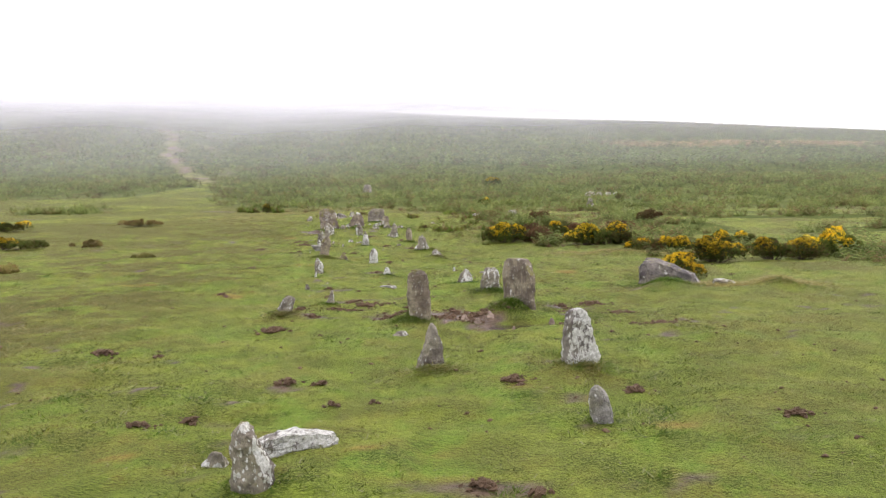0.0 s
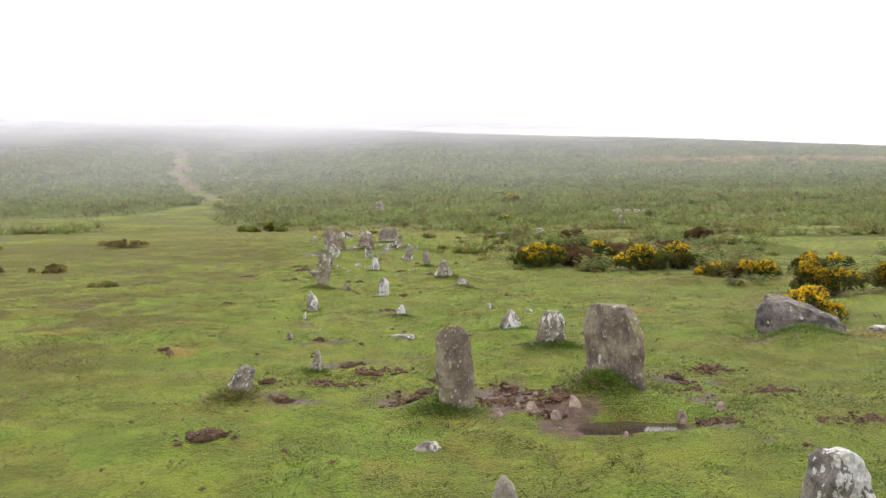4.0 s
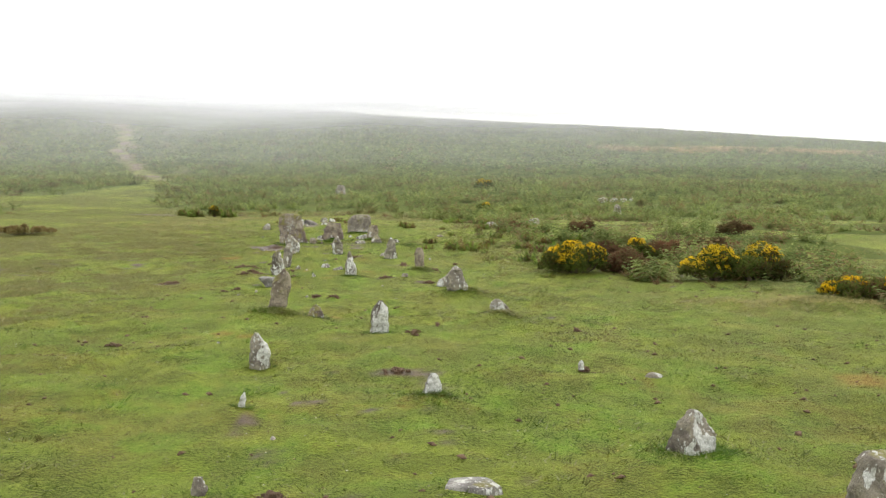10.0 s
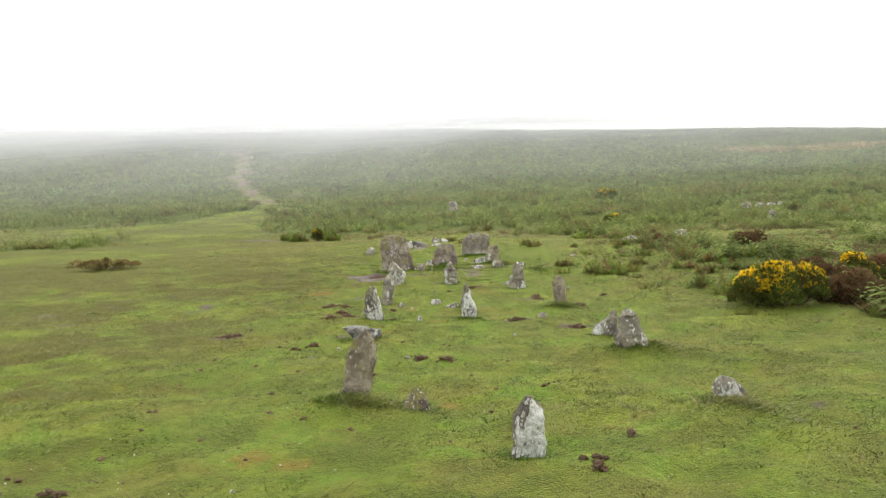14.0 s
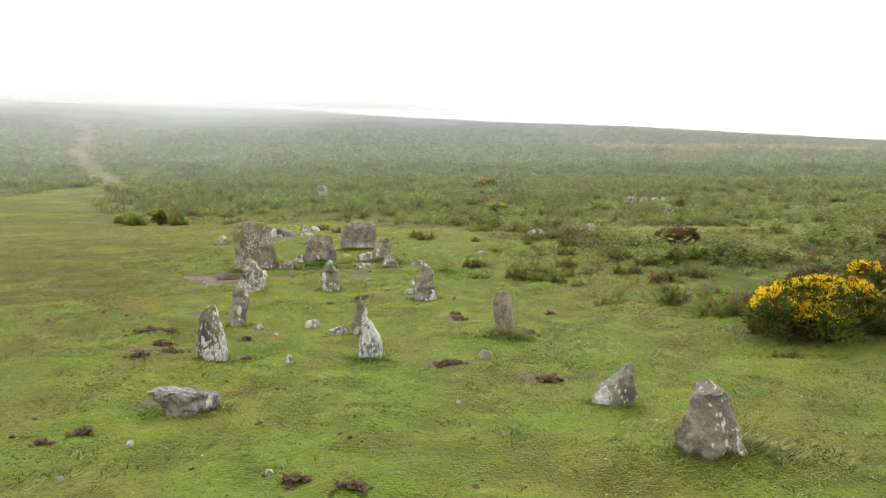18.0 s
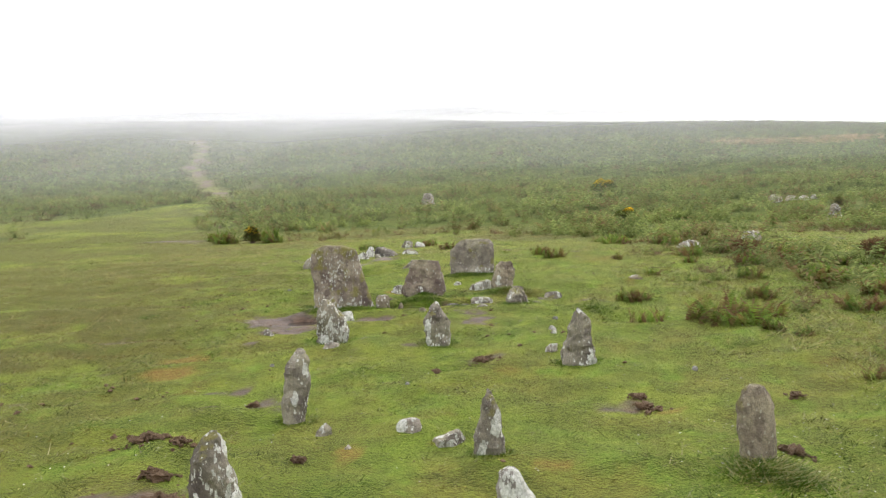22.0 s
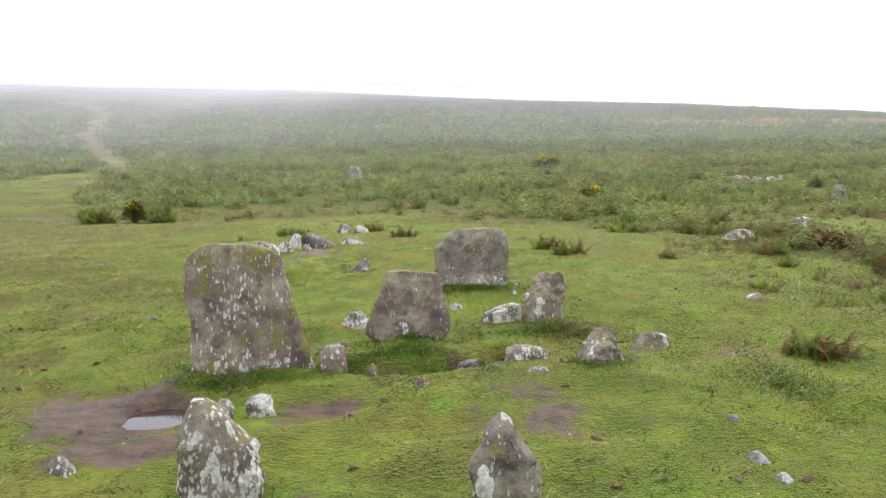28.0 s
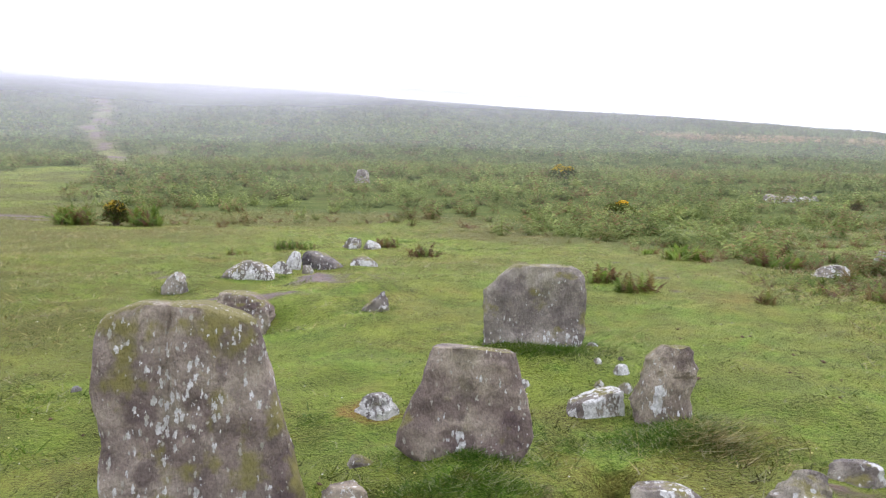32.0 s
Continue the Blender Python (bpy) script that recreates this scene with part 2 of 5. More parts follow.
def cover_values(x, y):
    """Bracken floor, mud, stony track, straw: four ground covers."""
    mud = np.zeros_like(x)
    for mx, my, a, b, s in MUDS:
        q = ((x - mx) / a) ** 2 + ((y - my) / b) ** 2
        mud = np.maximum(mud, s * np.exp(-q * 0.8))
    for hx, hy, a, b in [(0.90, 9.90, 0.36, 0.28), (-0.24, 9.62, 0.3, 0.2)]:
        mud = mud * (1 - 0.9 * np.exp(-((x - hx) / a) ** 2 - ((y - hy) / b) ** 2))
    mud = smooth(0.34, 0.60, mud + 0.34 * smooth(0.70, 0.86, vnoise(x, y, 0.24, 7)) * smooth(0.42, 0.7, vnoise(x, y, 2.6, 1)) * (y < 40) + (vnoise(x, y, 0.22, 5) - 0.5) * 0.5 + (vnoise(x, y, 0.07, 6) - 0.5) * 0.35)
    track = lane(x, y) * smooth(80, 96, y) * (0.4 + 0.6 * smooth(0.35, 0.62, vnoise(x, y, 2.4, 1)))
    other = np.exp(-((x + 72 + (y - 130) * 0.5 + 6 * np.sin(y * 0.08)) / 3.5) ** 2) * smooth(110, 135, y) * (1 - smooth(190, 210, y))
    track = np.maximum(track, other * 0.45)
    straw = smooth(34, 42, y) * (1 - smooth(52, 60, y)) * smooth(0.35, 0.7, vnoise(x, y, 3.0, 4)) * 0.8
    straw = np.maximum(straw, smooth(3.0, 5.5, x) * smooth(8, 14, y) * smooth(0.45, 0.75, vnoise(x, y, 1.6, 6)) * 0.7)
    mid = np.interp(y, [0, 5, 10, 16, 22, 30], [0.4, -0.2, -0.9, -1.6, -2.4, -3.2])
    wild = smooth(1.4, 4.2, np.abs(x - mid)) * (1 - smooth(30, 44, y)) * smooth(0.3, 0.58, vnoise(x, y, 1.3, 6) * 0.6 + vnoise(x, y, 0.3, 4) * 0.4)
    straw = np.maximum(straw, np.where(x < mid, 0.85, 0.3) * wild)
    straw = np.maximum(straw, 0.3 * smooth(-0.9, 0.8, x + (y - 28) * 0.06) * smooth(23.5, 26.5, y) * (1 - smooth(48, 56, y)) * smooth(0.3, 0.6, vnoise(x, y, 1.4, 5)))
    heath = smooth(-55, -95, x) * smooth(140, 175, y) * 0.8
    straw = np.maximum(straw, 0.75 * (1 - smooth(-9, -5, x)) * smooth(18, 26, y) * (1 - smooth(62, 72, y)) * smooth(0.3, 0.6, vnoise(x, y, 2.1, 5) * 0.6 + vnoise(x, y, 0.5, 4) * 0.4))
    straw = np.maximum(straw, 0.7 * lane(x, y) * smooth(0.3, 0.7, vnoise(x, y, 1.7, 2)))
    straw = np.maximum(straw, np.maximum(heath, ochre_band(x, y)))
    return bracken_cover(x, y), mud, track, straw


# ---- materials ----
def material(name):
    m = bpy.data.materials.new(name)
    m.use_nodes = True
    n, l = m.node_tree.nodes, m.node_tree.links
    return m, n, l, n["Principled BSDF"]


def noise_node(n, l, coord, scale, detail=4.0, rough=0.55):
    t = n.new("ShaderNodeTexNoise")
    t.inputs["Scale"].default_value, t.inputs["Detail"].default_value, t.inputs["Roughness"].default_value = scale, detail, rough
    l.new(coord, t.inputs["Vector"])
    return t.outputs["Fac"]


def ramp(n, l, fac, lo, hi):
    r = n.new("ShaderNodeMapRange")
    r.interpolation_type = "SMOOTHSTEP"
    r.inputs["From Min"].default_value, r.inputs["From Max"].default_value = lo, hi
    l.new(fac, r.inputs["Value"])
    return r.outputs[0]


def mix(n, l, fac, a, b, kind="MIX"):
    m = n.new("ShaderNodeMix")
    m.data_type, m.blend_type = "RGBA", kind
    if isinstance(fac, (int, float)):
        m.inputs[0].default_value = fac
    else:
        l.new(fac, m.inputs[0])
    for v, k in ((a, 6), (b, 7)):
        if isinstance(v, tuple):
            m.inputs[k].default_value = (*v, 1)
        else:
            l.new(v, m.inputs[k])
    return m.outputs[2]


def times(n, l, a, b, op="MULTIPLY"):
    m = n.new("ShaderNodeMath")
    m.operation = op
    for v, k in ((a, 0), (b, 1)):
        if isinstance(v, (int, float)):
            m.inputs[k].default_value = v
        else:
            l.new(v, m.inputs[k])
    return m.outputs[0]


def bump(n, l, bsdf, height, strength, distance):
    b = n.new("ShaderNodeBump")
    b.inputs["Strength"].default_value, b.inputs["Distance"].default_value = strength, distance
    l.new(height, b.inputs["Height"])
    l.new(b.outputs[0], bsdf.inputs["Normal"])


def turf_colour(n, l, pos):
    """Short moorland turf: bright and dull greens, yellowing patches and rusty bare spots."""
    big, mid_, small, fine = noise_node(n, l, pos, 0.35, 3), noise_node(n, l, pos, 1.5, 5, 0.6), noise_node(n, l, pos, 11, 6, 0.72), noise_node(n, l, pos, 45, 3)
    c = mix(n, l, ramp(n, l, big, 0.42, 0.58), (0.124, 0.196, 0.015), (0.182, 0.222, 0.024))
    c = mix(n, l, times(n, l, ramp(n, l, noise_node(n, l, pos, 0.8, 5, 0.6), 0.48, 0.60), 0.7), c, (0.172, 0.132, 0.034))
    c = mix(n, l, ramp(n, l, mid_, 0.50, 0.62), c, (0.118, 0.228, 0.018))
    c = mix(n, l, times(n, l, ramp(n, l, noise_node(n, l, pos, 2.4, 6, 0.62), 0.53, 0.64), 0.5), c, (0.168, 0.120, 0.032))
    c = mix(n, l, times(n, l, ramp(n, l, noise_node(n, l, pos, 0.9, 7, 0.66), 0.60, 0.68), 0.8), c, (0.195, 0.092, 0.028))
    c = mix(n, l, times(n, l, ramp(n, l, small, 0.52, 0.66), 0.5), c, (0.050, 0.050, 0.014))
    c = mix(n, l, times(n, l, ramp(n, l, noise_node(n, l, pos, 1.15, 7, 0.72), 0.50, 0.62), 0.6), c, (0.084, 0.098, 0.020))
    c = mix(n, l, times(n, l, ramp(n, l, noise_node(n, l, pos, 5.0, 5, 0.65), 0.55, 0.67), 0.7), c, (0.235, 0.275, 0.045))
    c = mix(n, l, 0.75, c, mix(n, l, ramp(n, l, noise_node(n, l, pos, 3.1, 5, 0.62), 0.40, 0.61), (0.43, 0.45, 0.42), (1.34, 1.33, 1.28)), "MULTIPLY")
    return mix(n, l, 0.8, c, mix(n, l, ramp(n, l, fine, 0.3, 0.7), (0.27, 0.27, 0.27), (0.74, 0.73, 0.68)), "MULTIPLY")


def ground_material():
    m, n, l, b = material("turf_and_heath")
    pos = n.new("ShaderNodeNewGeometry").outputs["Position"]
    att = n.new("ShaderNodeVertexColor")
    att.layer_name = "cover"
    sep = n.new("ShaderNodeSeparateColor")
    l.new(att.outputs["Color"], sep.inputs[0])
    c = turf_colour(n, l, pos)
    straw = mix(n, l, noise_node(n, l, pos, 3, 5), (0.112, 0.100, 0.020), (0.072, 0.058, 0.014))
    c = mix(n, l, att.outputs["Alpha"], c, straw)
    floor = mix(n, l, ramp(n, l, noise_node(n, l, pos, 0.9, 5), 0.35, 0.65), (0.092, 0.118, 0.036), (0.130, 0.155, 0.048))
    floor = mix(n, l, times(n, l, ramp(n, l, noise_node(n, l, pos, 0.22, 5), 0.56, 0.7), 0.6), floor, (0.100, 0.085, 0.040))
    c = mix(n, l, sep.outputs[0], c, floor)
    track = mix(n, l, noise_node(n, l, pos, 1.2, 6), (0.150, 0.115, 0.070), (0.28, 0.205, 0.150))
    c = mix(n, l, sep.outputs[2], c, track)
    bare = n.new("ShaderNodeAttribute")
    bare.attribute_name = "rust"
    c = mix(n, l, bare.outputs["Fac"], c, mix(n, l, ramp(n, l, noise_node(n, l, pos, 22, 5, 0.7), 0.35, 0.65), (0.120, 0.056, 0.016), (0.245, 0.125, 0.036)))
    mud = mix(n, l, ramp(n, l, noise_node(n, l, pos, 9, 7, 0.7), 0.35, 0.65), (0.072, 0.044, 0.027), (0.180, 0.116, 0.074))
    c = mix(n, l, sep.outputs[1], c, mud)
    l.new(c, b.inputs["Base Color"])
    rough = n.new("ShaderNodeMapRange")
    rough.inputs["To Min"].default_value, rough.inputs["To Max"].default_value = 0.8, 0.42
    l.new(sep.outputs[1], rough.inputs["Value"])
    l.new(rough.outputs[0], b.inputs["Roughness"])
    open_ = n.new("ShaderNodeMapRange")
    open_.inputs["To Min"].default_value, open_.inputs["To Max"].default_value = 1.0, 0.0
    l.new(sep.outputs[0], open_.inputs["Value"])
    wet = open_.outputs[0]
    for cover, share in [(sep.outputs[1], -1.0), (sep.outputs[2], -0.9), (att.outputs["Alpha"], -0.8)]:
        wet = times(n, l, wet, times(n, l, times(n, l, cover, share), 1.0, "ADD"))
    l.new(times(n, l, wet, 0.55), b.inputs["Sheen Weight"])
    l.new(times(n, l, open_.outputs[0], 0.18), b.inputs["Specular IOR Level"])
    b.inputs["Sheen Roughness"].default_value = 0.25
    b.inputs["Sheen Tint"].default_value = (0.86, 1.0, 0.16, 1)
    h = times(n, l, noise_node(n, l, pos, 24, 6, 0.75), times(n, l, noise_node(n, l, pos, 70, 3), 0.8), "ADD")
    bump(n, l, b, h, 1.0, 0.03)
    return m


def blade_material(name="grass_blades", tint=None, share=0.5, sheen=0.38, shine=0.10):
    m, n, l, b = material(name)
    geo = n.new("ShaderNodeNewGeometry")
    c = turf_colour(n, l, geo.outputs["Position"])
    if tint:
        c = mix(n, l, share, c, tint)
    c = mix(n, l, ramp(n, l, geo.outputs["Random Per Island"], 0.0, 1.0), mix(n, l, 1.0, c, (0.66, 0.66, 0.60), "MULTIPLY"), mix(n, l, 1.0, c, (1.70, 1.62, 1.5), "MULTIPLY"))
    pale = times(n, l, geo.outputs["Random Per Island"], times(n, l, noise_node(n, l, geo.outputs["Position"], 2.3, 4, 0.65), 0.9), "ADD")
    c = mix(n, l, times(n, l, ramp(n, l, pale, 1.27, 1.33), 0.75), c, (0.44, 0.42, 0.22))
    l.new(c, b.inputs["Base Color"])
    b.inputs["Roughness"].default_value = 0.55
    b.inputs["Specular IOR Level"].default_value = shine
    b.inputs["Sheen Weight"].default_value, b.inputs["Sheen Roughness"].default_value, b.inputs["Sheen Tint"].default_value = sheen, 0.25, (0.94, 1.0, 0.24, 1)
    tr = n.new("ShaderNodeBsdfTranslucent")
    l.new(c, tr.inputs["Color"])
    mx = n.new("ShaderNodeMixShader")
    mx.inputs[0].default_value = 0.45
    l.new(b.outputs[0], mx.inputs[1])
    l.new(tr.outputs[0], mx.inputs[2])
    l.new(mx.outputs[0], n["Material Output"].inputs["Surface"])
    return m


def leaf_material(name, a, c2, brown, share, rough=0.6, shine=0.3, grain=0.5, whole=False):
    """Leaves in two greens, with a share of brown ones, in patches."""
    m, n, l, b = material(name)
    geo = n.new("ShaderNodeNewGeometry")
    rnd, pos = geo.outputs["Random Per Island"], geo.outputs["Position"]
    if whole:
        rnd = n.new("ShaderNodeObjectInfo").outputs["Random"]
    c = mix(n, l, rnd, a, c2)
    drop = share + 0.5 * (0.5 - grain)
    patch = times(n, l, times(n, l, rnd, grain), noise_node(n, l, pos, 0.45, 4), "ADD")
    c = mix(n, l, ramp(n, l, patch, 1.03 - drop, 1.12 - drop), c, brown)
    c = mix(n, l, times(n, l, ramp(n, l, noise_node(n, l, pos, 0.9, 3, 0.6), 0.52, 0.66), 0.2), c, (0.30, 0.28, 0.08) if share < 0.3 else brown)
    c = mix(n, l, 0.6, c, mix(n, l, ramp(n, l, noise_node(n, l, pos, 0.16, 5, 0.6), 0.38, 0.62), (0.68, 0.68, 0.68), (1.10, 1.10, 1.08)), "MULTIPLY")
    c = mix(n, l, 0.75, c, mix(n, l, ramp(n, l, noise_node(n, l, pos, 1.3, 4, 0.6), 0.40, 0.62), (0.62, 0.64, 0.60), (1.32, 1.30, 1.25)), "MULTIPLY")
    l.new(c, b.inputs["Base Color"])
    b.inputs["Roughness"].default_value = rough
    b.inputs["Specular IOR Level"].default_value = shine
    tr = n.new("ShaderNodeBsdfTranslucent")
    l.new(c, tr.inputs["Color"])
    mx = n.new("ShaderNodeMixShader")
    mx.inputs[0].default_value = 0.45
    l.new(b.outputs[0], mx.inputs[1])
    l.new(tr.outputs[0], mx.inputs[2])
    l.new(mx.outputs[0], n["Material Output"].inputs["Surface"])
    return m


def stone_material(name, a, c2, white, specks, yellow, weather=0.0, colonies=()):
    """Granite: two greys, white crust lichen in rounded colonies, pale specks and mustard lichen that favours upward faces."""
    m, n, l, b = material(name)
    tc, info = n.new("ShaderNodeTexCoord"), n.new("ShaderNodeObjectInfo")

    def vec(op, u, v, w=None):
        k = n.new("ShaderNodeVectorMath")
        k.operation = op
        for i, q in enumerate((u, v, w)):
            if isinstance(q, tuple):
                k.inputs[i].default_value = q
            elif q is not None:
                l.new(q, k.inputs[i])
        return k.outputs["Value"] if op in ("LENGTH", "DOT_PRODUCT") else k.outputs[0]

    def colony(p, scale, amount):
        """Rounded crusts with ragged rims: greater than 0 inside one."""
        warp = n.new("ShaderNodeTexNoise")
        warp.inputs["Scale"].default_value, warp.inputs["Detail"].default_value = scale * 2.2, 4
        l.new(p, warp.inputs["Vector"])
        cell = n.new("ShaderNodeTexVoronoi")
        cell.inputs["Scale"].default_value = scale
        l.new(vec("MULTIPLY_ADD", warp.outputs["Color"], (1.1 / scale,) * 3, p), cell.inputs["Vector"])
        chance = n.new("ShaderNodeSeparateColor")
        l.new(cell.outputs["Color"], chance.inputs[0])
        return times(n, l, times(n, l, times(n, l, chance.outputs[0], 0.75), amount, "ADD"), cell.outputs["Distance"], "SUBTRACT")

    comb = n.new("ShaderNodeCombineXYZ")
    for k in range(3):
        l.new(info.outputs["Random"], comb.inputs[k])
    p = vec("MULTIPLY_ADD", comb.outputs[0], (37, 53, 71), tc.outputs["Object"])
    c = mix(n, l, ramp(n, l, noise_node(n, l, p, 3.2, 5, 0.6), 0.38, 0.62), a, c2)
    c = mix(n, l, times(n, l, ramp(n, l, noise_node(n, l, p, 5.2, 4, 0.6), 0.50, 0.60), 0.65), c, tuple(0.50 * k + d for k, d in zip(a, (0.012, 0.0, 0.008))))
    c = mix(n, l, times(n, l, ramp(n, l, noise_node(n, l, p, 4.1, 5, 0.6), 0.54, 0.66), 0.45), c, (0.275, 0.258, 0.150))
    c = mix(n, l, 0.8, c, mix(n, l, ramp(n, l, noise_node(n, l, p, 17, 6, 0.7), 0.32, 0.68), (0.70, 0.69, 0.67), (1.22, 1.20, 1.17)), "MULTIPLY")
    c = mix(n, l, 0.5, c, mix(n, l, ramp(n, l, noise_node(n, l, p, 120, 3, 0.7), 0.36, 0.64), (0.72, 0.72, 0.72), (1.22, 1.22, 1.22)), "MULTIPLY")
    geo = n.new("ShaderNodeNewGeometry")
    nz = n.new("ShaderNodeSeparateXYZ")
    l.new(geo.outputs["Normal"], nz.inputs[0])
    yl = times(n, l, noise_node(n, l, p, 6, 5), times(n, l, nz.outputs[2], 0.24), "ADD")
    c = mix(n, l, times(n, l, ramp(n, l, yl, 0.78 - yellow, 0.92 - yellow), 0.85), c, mix(n, l, noise_node(n, l, p, 30, 4), (0.14, 0.135, 0.035), (0.33, 0.29, 0.06)))
    pale = mix(n, l, ramp(n, l, noise_node(n, l, p, 38, 5, 0.7), 0.35, 0.65), (0.50, 0.49, 0.41), (0.88, 0.87, 0.80))
    gate = times(n, l, times(n, l, noise_node(n, l, p, 2.4, 3), -0.5, "ADD"), 1.7)
    for ox, oz, rx, rz, s in colonies:
        far = vec("LENGTH", vec("MULTIPLY_ADD", tc.outputs["Object"], (1 / rx, 0, 1 / rz), (-ox / rx, 0, -oz / rz)), None)
        gate = times(n, l, gate, times(n, l, ramp(n, l, far, 1.3, 0.1), s), "ADD")
    gate = times(n, l, gate, times(n, l, vec("DOT_PRODUCT", geo.outputs["Normal"], (0.75, -0.45, 0.1)), weather), "ADD")
    low = n.new("ShaderNodeSeparateXYZ")
    l.new(tc.outputs["Object"], low.inputs[0])
    gate = times(n, l, gate, times(n, l, ramp(n, l, low.outputs[2], 0.30, 0.04), 0.13), "ADD")
    amount = times(n, l, gate, white, "ADD")
    p = vec("MULTIPLY", p, (1, 1, 0.5))
    large, small = colony(p, 11, times(n, l, amount, -0.42 if colonies else 0.0, "ADD")), colony(p, 46, times(n, l, amount, 0.06 if colonies else -0.02, "ADD"))
    c = mix(n, l, times(n, l, ramp(n, l, large, 0.0, 0.045), 0.95), c, pale)
    c = mix(n, l, times(n, l, ramp(n, l, small, 0.0, 0.07), 0.9), c, pale)
    c = mix(n, l, times(n, l, ramp(n, l, colony(p, 52, specks - 0.56), 0.0, 0.1), 0.85), c, (0.50, 0.47, 0.36))
    l.new(c, b.inputs["Base Color"])
    b.inputs["Roughness"].default_value = 0.72
    b.inputs["Specular IOR Level"].default_value = 0.35
    h = times(n, l, times(n, l, noise_node(n, l, p, 9, 7, 0.65), 1.7), noise_node(n, l, p, 60, 4, 0.7), "ADD")
    bump(n, l, b, h, 0.9, 0.04)
    return m


def plain(name, a, c2, scale, rough, bumpy=0.6, distance=0.01, shine=0.3):
    m, n, l, b = material(name)
    tc, info = n.new("ShaderNodeTexCoord"), n.new("ShaderNodeObjectInfo")
    c = mix(n, l, ramp(n, l, noise_node(n, l, tc.outputs["Object"], scale, 6, 0.65), 0.32, 0.68), a, c2)
    c = mix(n, l, times(n, l, info.outputs["Random"], 0.5), c, mix(n, l, 1.0, c, (1.5, 1.45, 1.4), "MULTIPLY"))
    l.new(c, b.inputs["Base Color"])
    b.inputs["Roughness"].default_value = rough
    b.inputs["Specular IOR Level"].default_value = shine
    bump(n, l, b, noise_node(n, l, tc.outputs["Object"], scale * 3, 6, 0.7), bumpy, distance)
    return m


M_GROUND = ground_material()
M_BLADE = blade_material()
M_LUSH = blade_material("lush_grass_blades", (0.088, 0.180, 0.020), 0.6, 0.12, 0.12)
M_OLD = blade_material("withered_grass_blades", (0.120, 0.082, 0.020), 0.74, 0.04, 0.1)
M_DRY = blade_material("dry_grass_blades", (0.40, 0.345, 0.145), 0.75)
M_DRYFERN = leaf_material("bleached_bracken_leaf", (0.44, 0.34, 0.13), (0.57, 0.45, 0.20), (0.32, 0.20, 0.07), 0.2)
M_SLAB = stone_material("slab_granite", (0.205, 0.155, 0.125), (0.430, 0.360, 0.265), -0.50, 0.22, 0.14)
M_CIST = stone_material("waisted_slab_granite", (0.205, 0.158, 0.128), (0.440, 0.370, 0.280), -0.50, 0.24, 0.25, 0.0, [(-0.12, 0.42, 0.22, 0.28, 0.26), (0.05, 0.03, 0.38, 0.15, 0.30), (0.40, 0.14, 0.06, 0.26, 0.40)])
M_FOOT = stone_material("domed_slab_granite", (0.240, 0.208, 0.168), (0.450, 0.400, 0.315), -0.50, 0.12, 0.2, 0.0, [(0.0, 0.04, 0.4, 0.16, 0.32)])
M_GREY = stone_material("grey_granite", (0.215, 0.190, 0.150), (0.420, 0.375, 0.288), -0.37, 0.14, 0.09, 0.20)
M_BROWN = stone_material("brown_granite", (0.215, 0.172, 0.125), (0.420, 0.358, 0.250), -0.52, 0.24, 0.13)
M_LICHEN = stone_material("lichened_granite", (0.175, 0.150, 0.115), (0.345, 0.304, 0.230), -0.21, 0.14, 0.12, 0.32)
M_WHITE = stone_material("whitened_granite", (0.180, 0.160, 0.136), (0.36, 0.325, 0.275), -0.05, 0.14, 0.05, 0.42)
M_CRUST = stone_material("white_crusted_granite", (0.180, 0.160, 0.136), (0.36, 0.325, 0.275), 0.10, 0.10, 0.03, 0.42)
M_CREAM = stone_material("cream_quartz", (0.38, 0.33, 0.27), (0.58, 0.52, 0.44), -0.2, 0.06, 0.0)
M_PALE = stone_material("pale_grey_granite", (0.300, 0.285, 0.255), (0.470, 0.450, 0.400), -0.45, 0.06, 0.02)
M_DARK = stone_material("dark_wet_granite", (0.105, 0.094, 0.086), (0.270, 0.238, 0.206), -0.50, 0.06, 0.03)
M_PEAT = plain("wet_peat", (0.078, 0.048, 0.028), (0.235, 0.155, 0.095), 26, 0.75, 0.9, 0.012, 0.15)
M_PEBBLE = plain("tan_stone", (0.19, 0.140, 0.105), (0.35, 0.270, 0.205), 18, 0.7)
M_FERN = leaf_material("bracken_leaf", (0.145, 0.195, 0.056), (0.330, 0.380, 0.120), (0.245, 0.172, 0.082), 0.22, 0.8, 0.12, 0.3)
M_FAR = leaf_material("distant_bracken_leaf", (0.170, 0.225, 0.062), (0.225, 0.285, 0.082), (0.215, 0.180, 0.078), 0.22, 0.8, 0.12, 0.15)
M_FROND = leaf_material("green_frond", (0.095, 0.165, 0.024), (0.260, 0.350, 0.055), (0.200, 0.135, 0.048), 0.16, 0.7, 0.15, 0.5, True)
M_BROWNFROND = leaf_material("browning_frond", (0.165, 0.100, 0.045), (0.265, 0.195, 0.075), (0.150, 0.080, 0.038), 0.30, 0.7, 0.15, 0.5, True)
M_GORSE = leaf_material("gorse_spines", (0.060, 0.085, 0.016), (0.150, 0.180, 0.036), (0.110, 0.070, 0.030), 0.2, 0.8, 0.15)
M_RUST = leaf_material("rusty_bracken", (0.175, 0.180, 0.048), (0.240, 0.190, 0.060), (0.190, 0.102, 0.046), 0.42)
M_MOUND = leaf_material("olive_heather_sprigs", (0.270, 0.220, 0.080), (0.270, 0.300, 0.085), (0.250, 0.155, 0.070), 0.28)
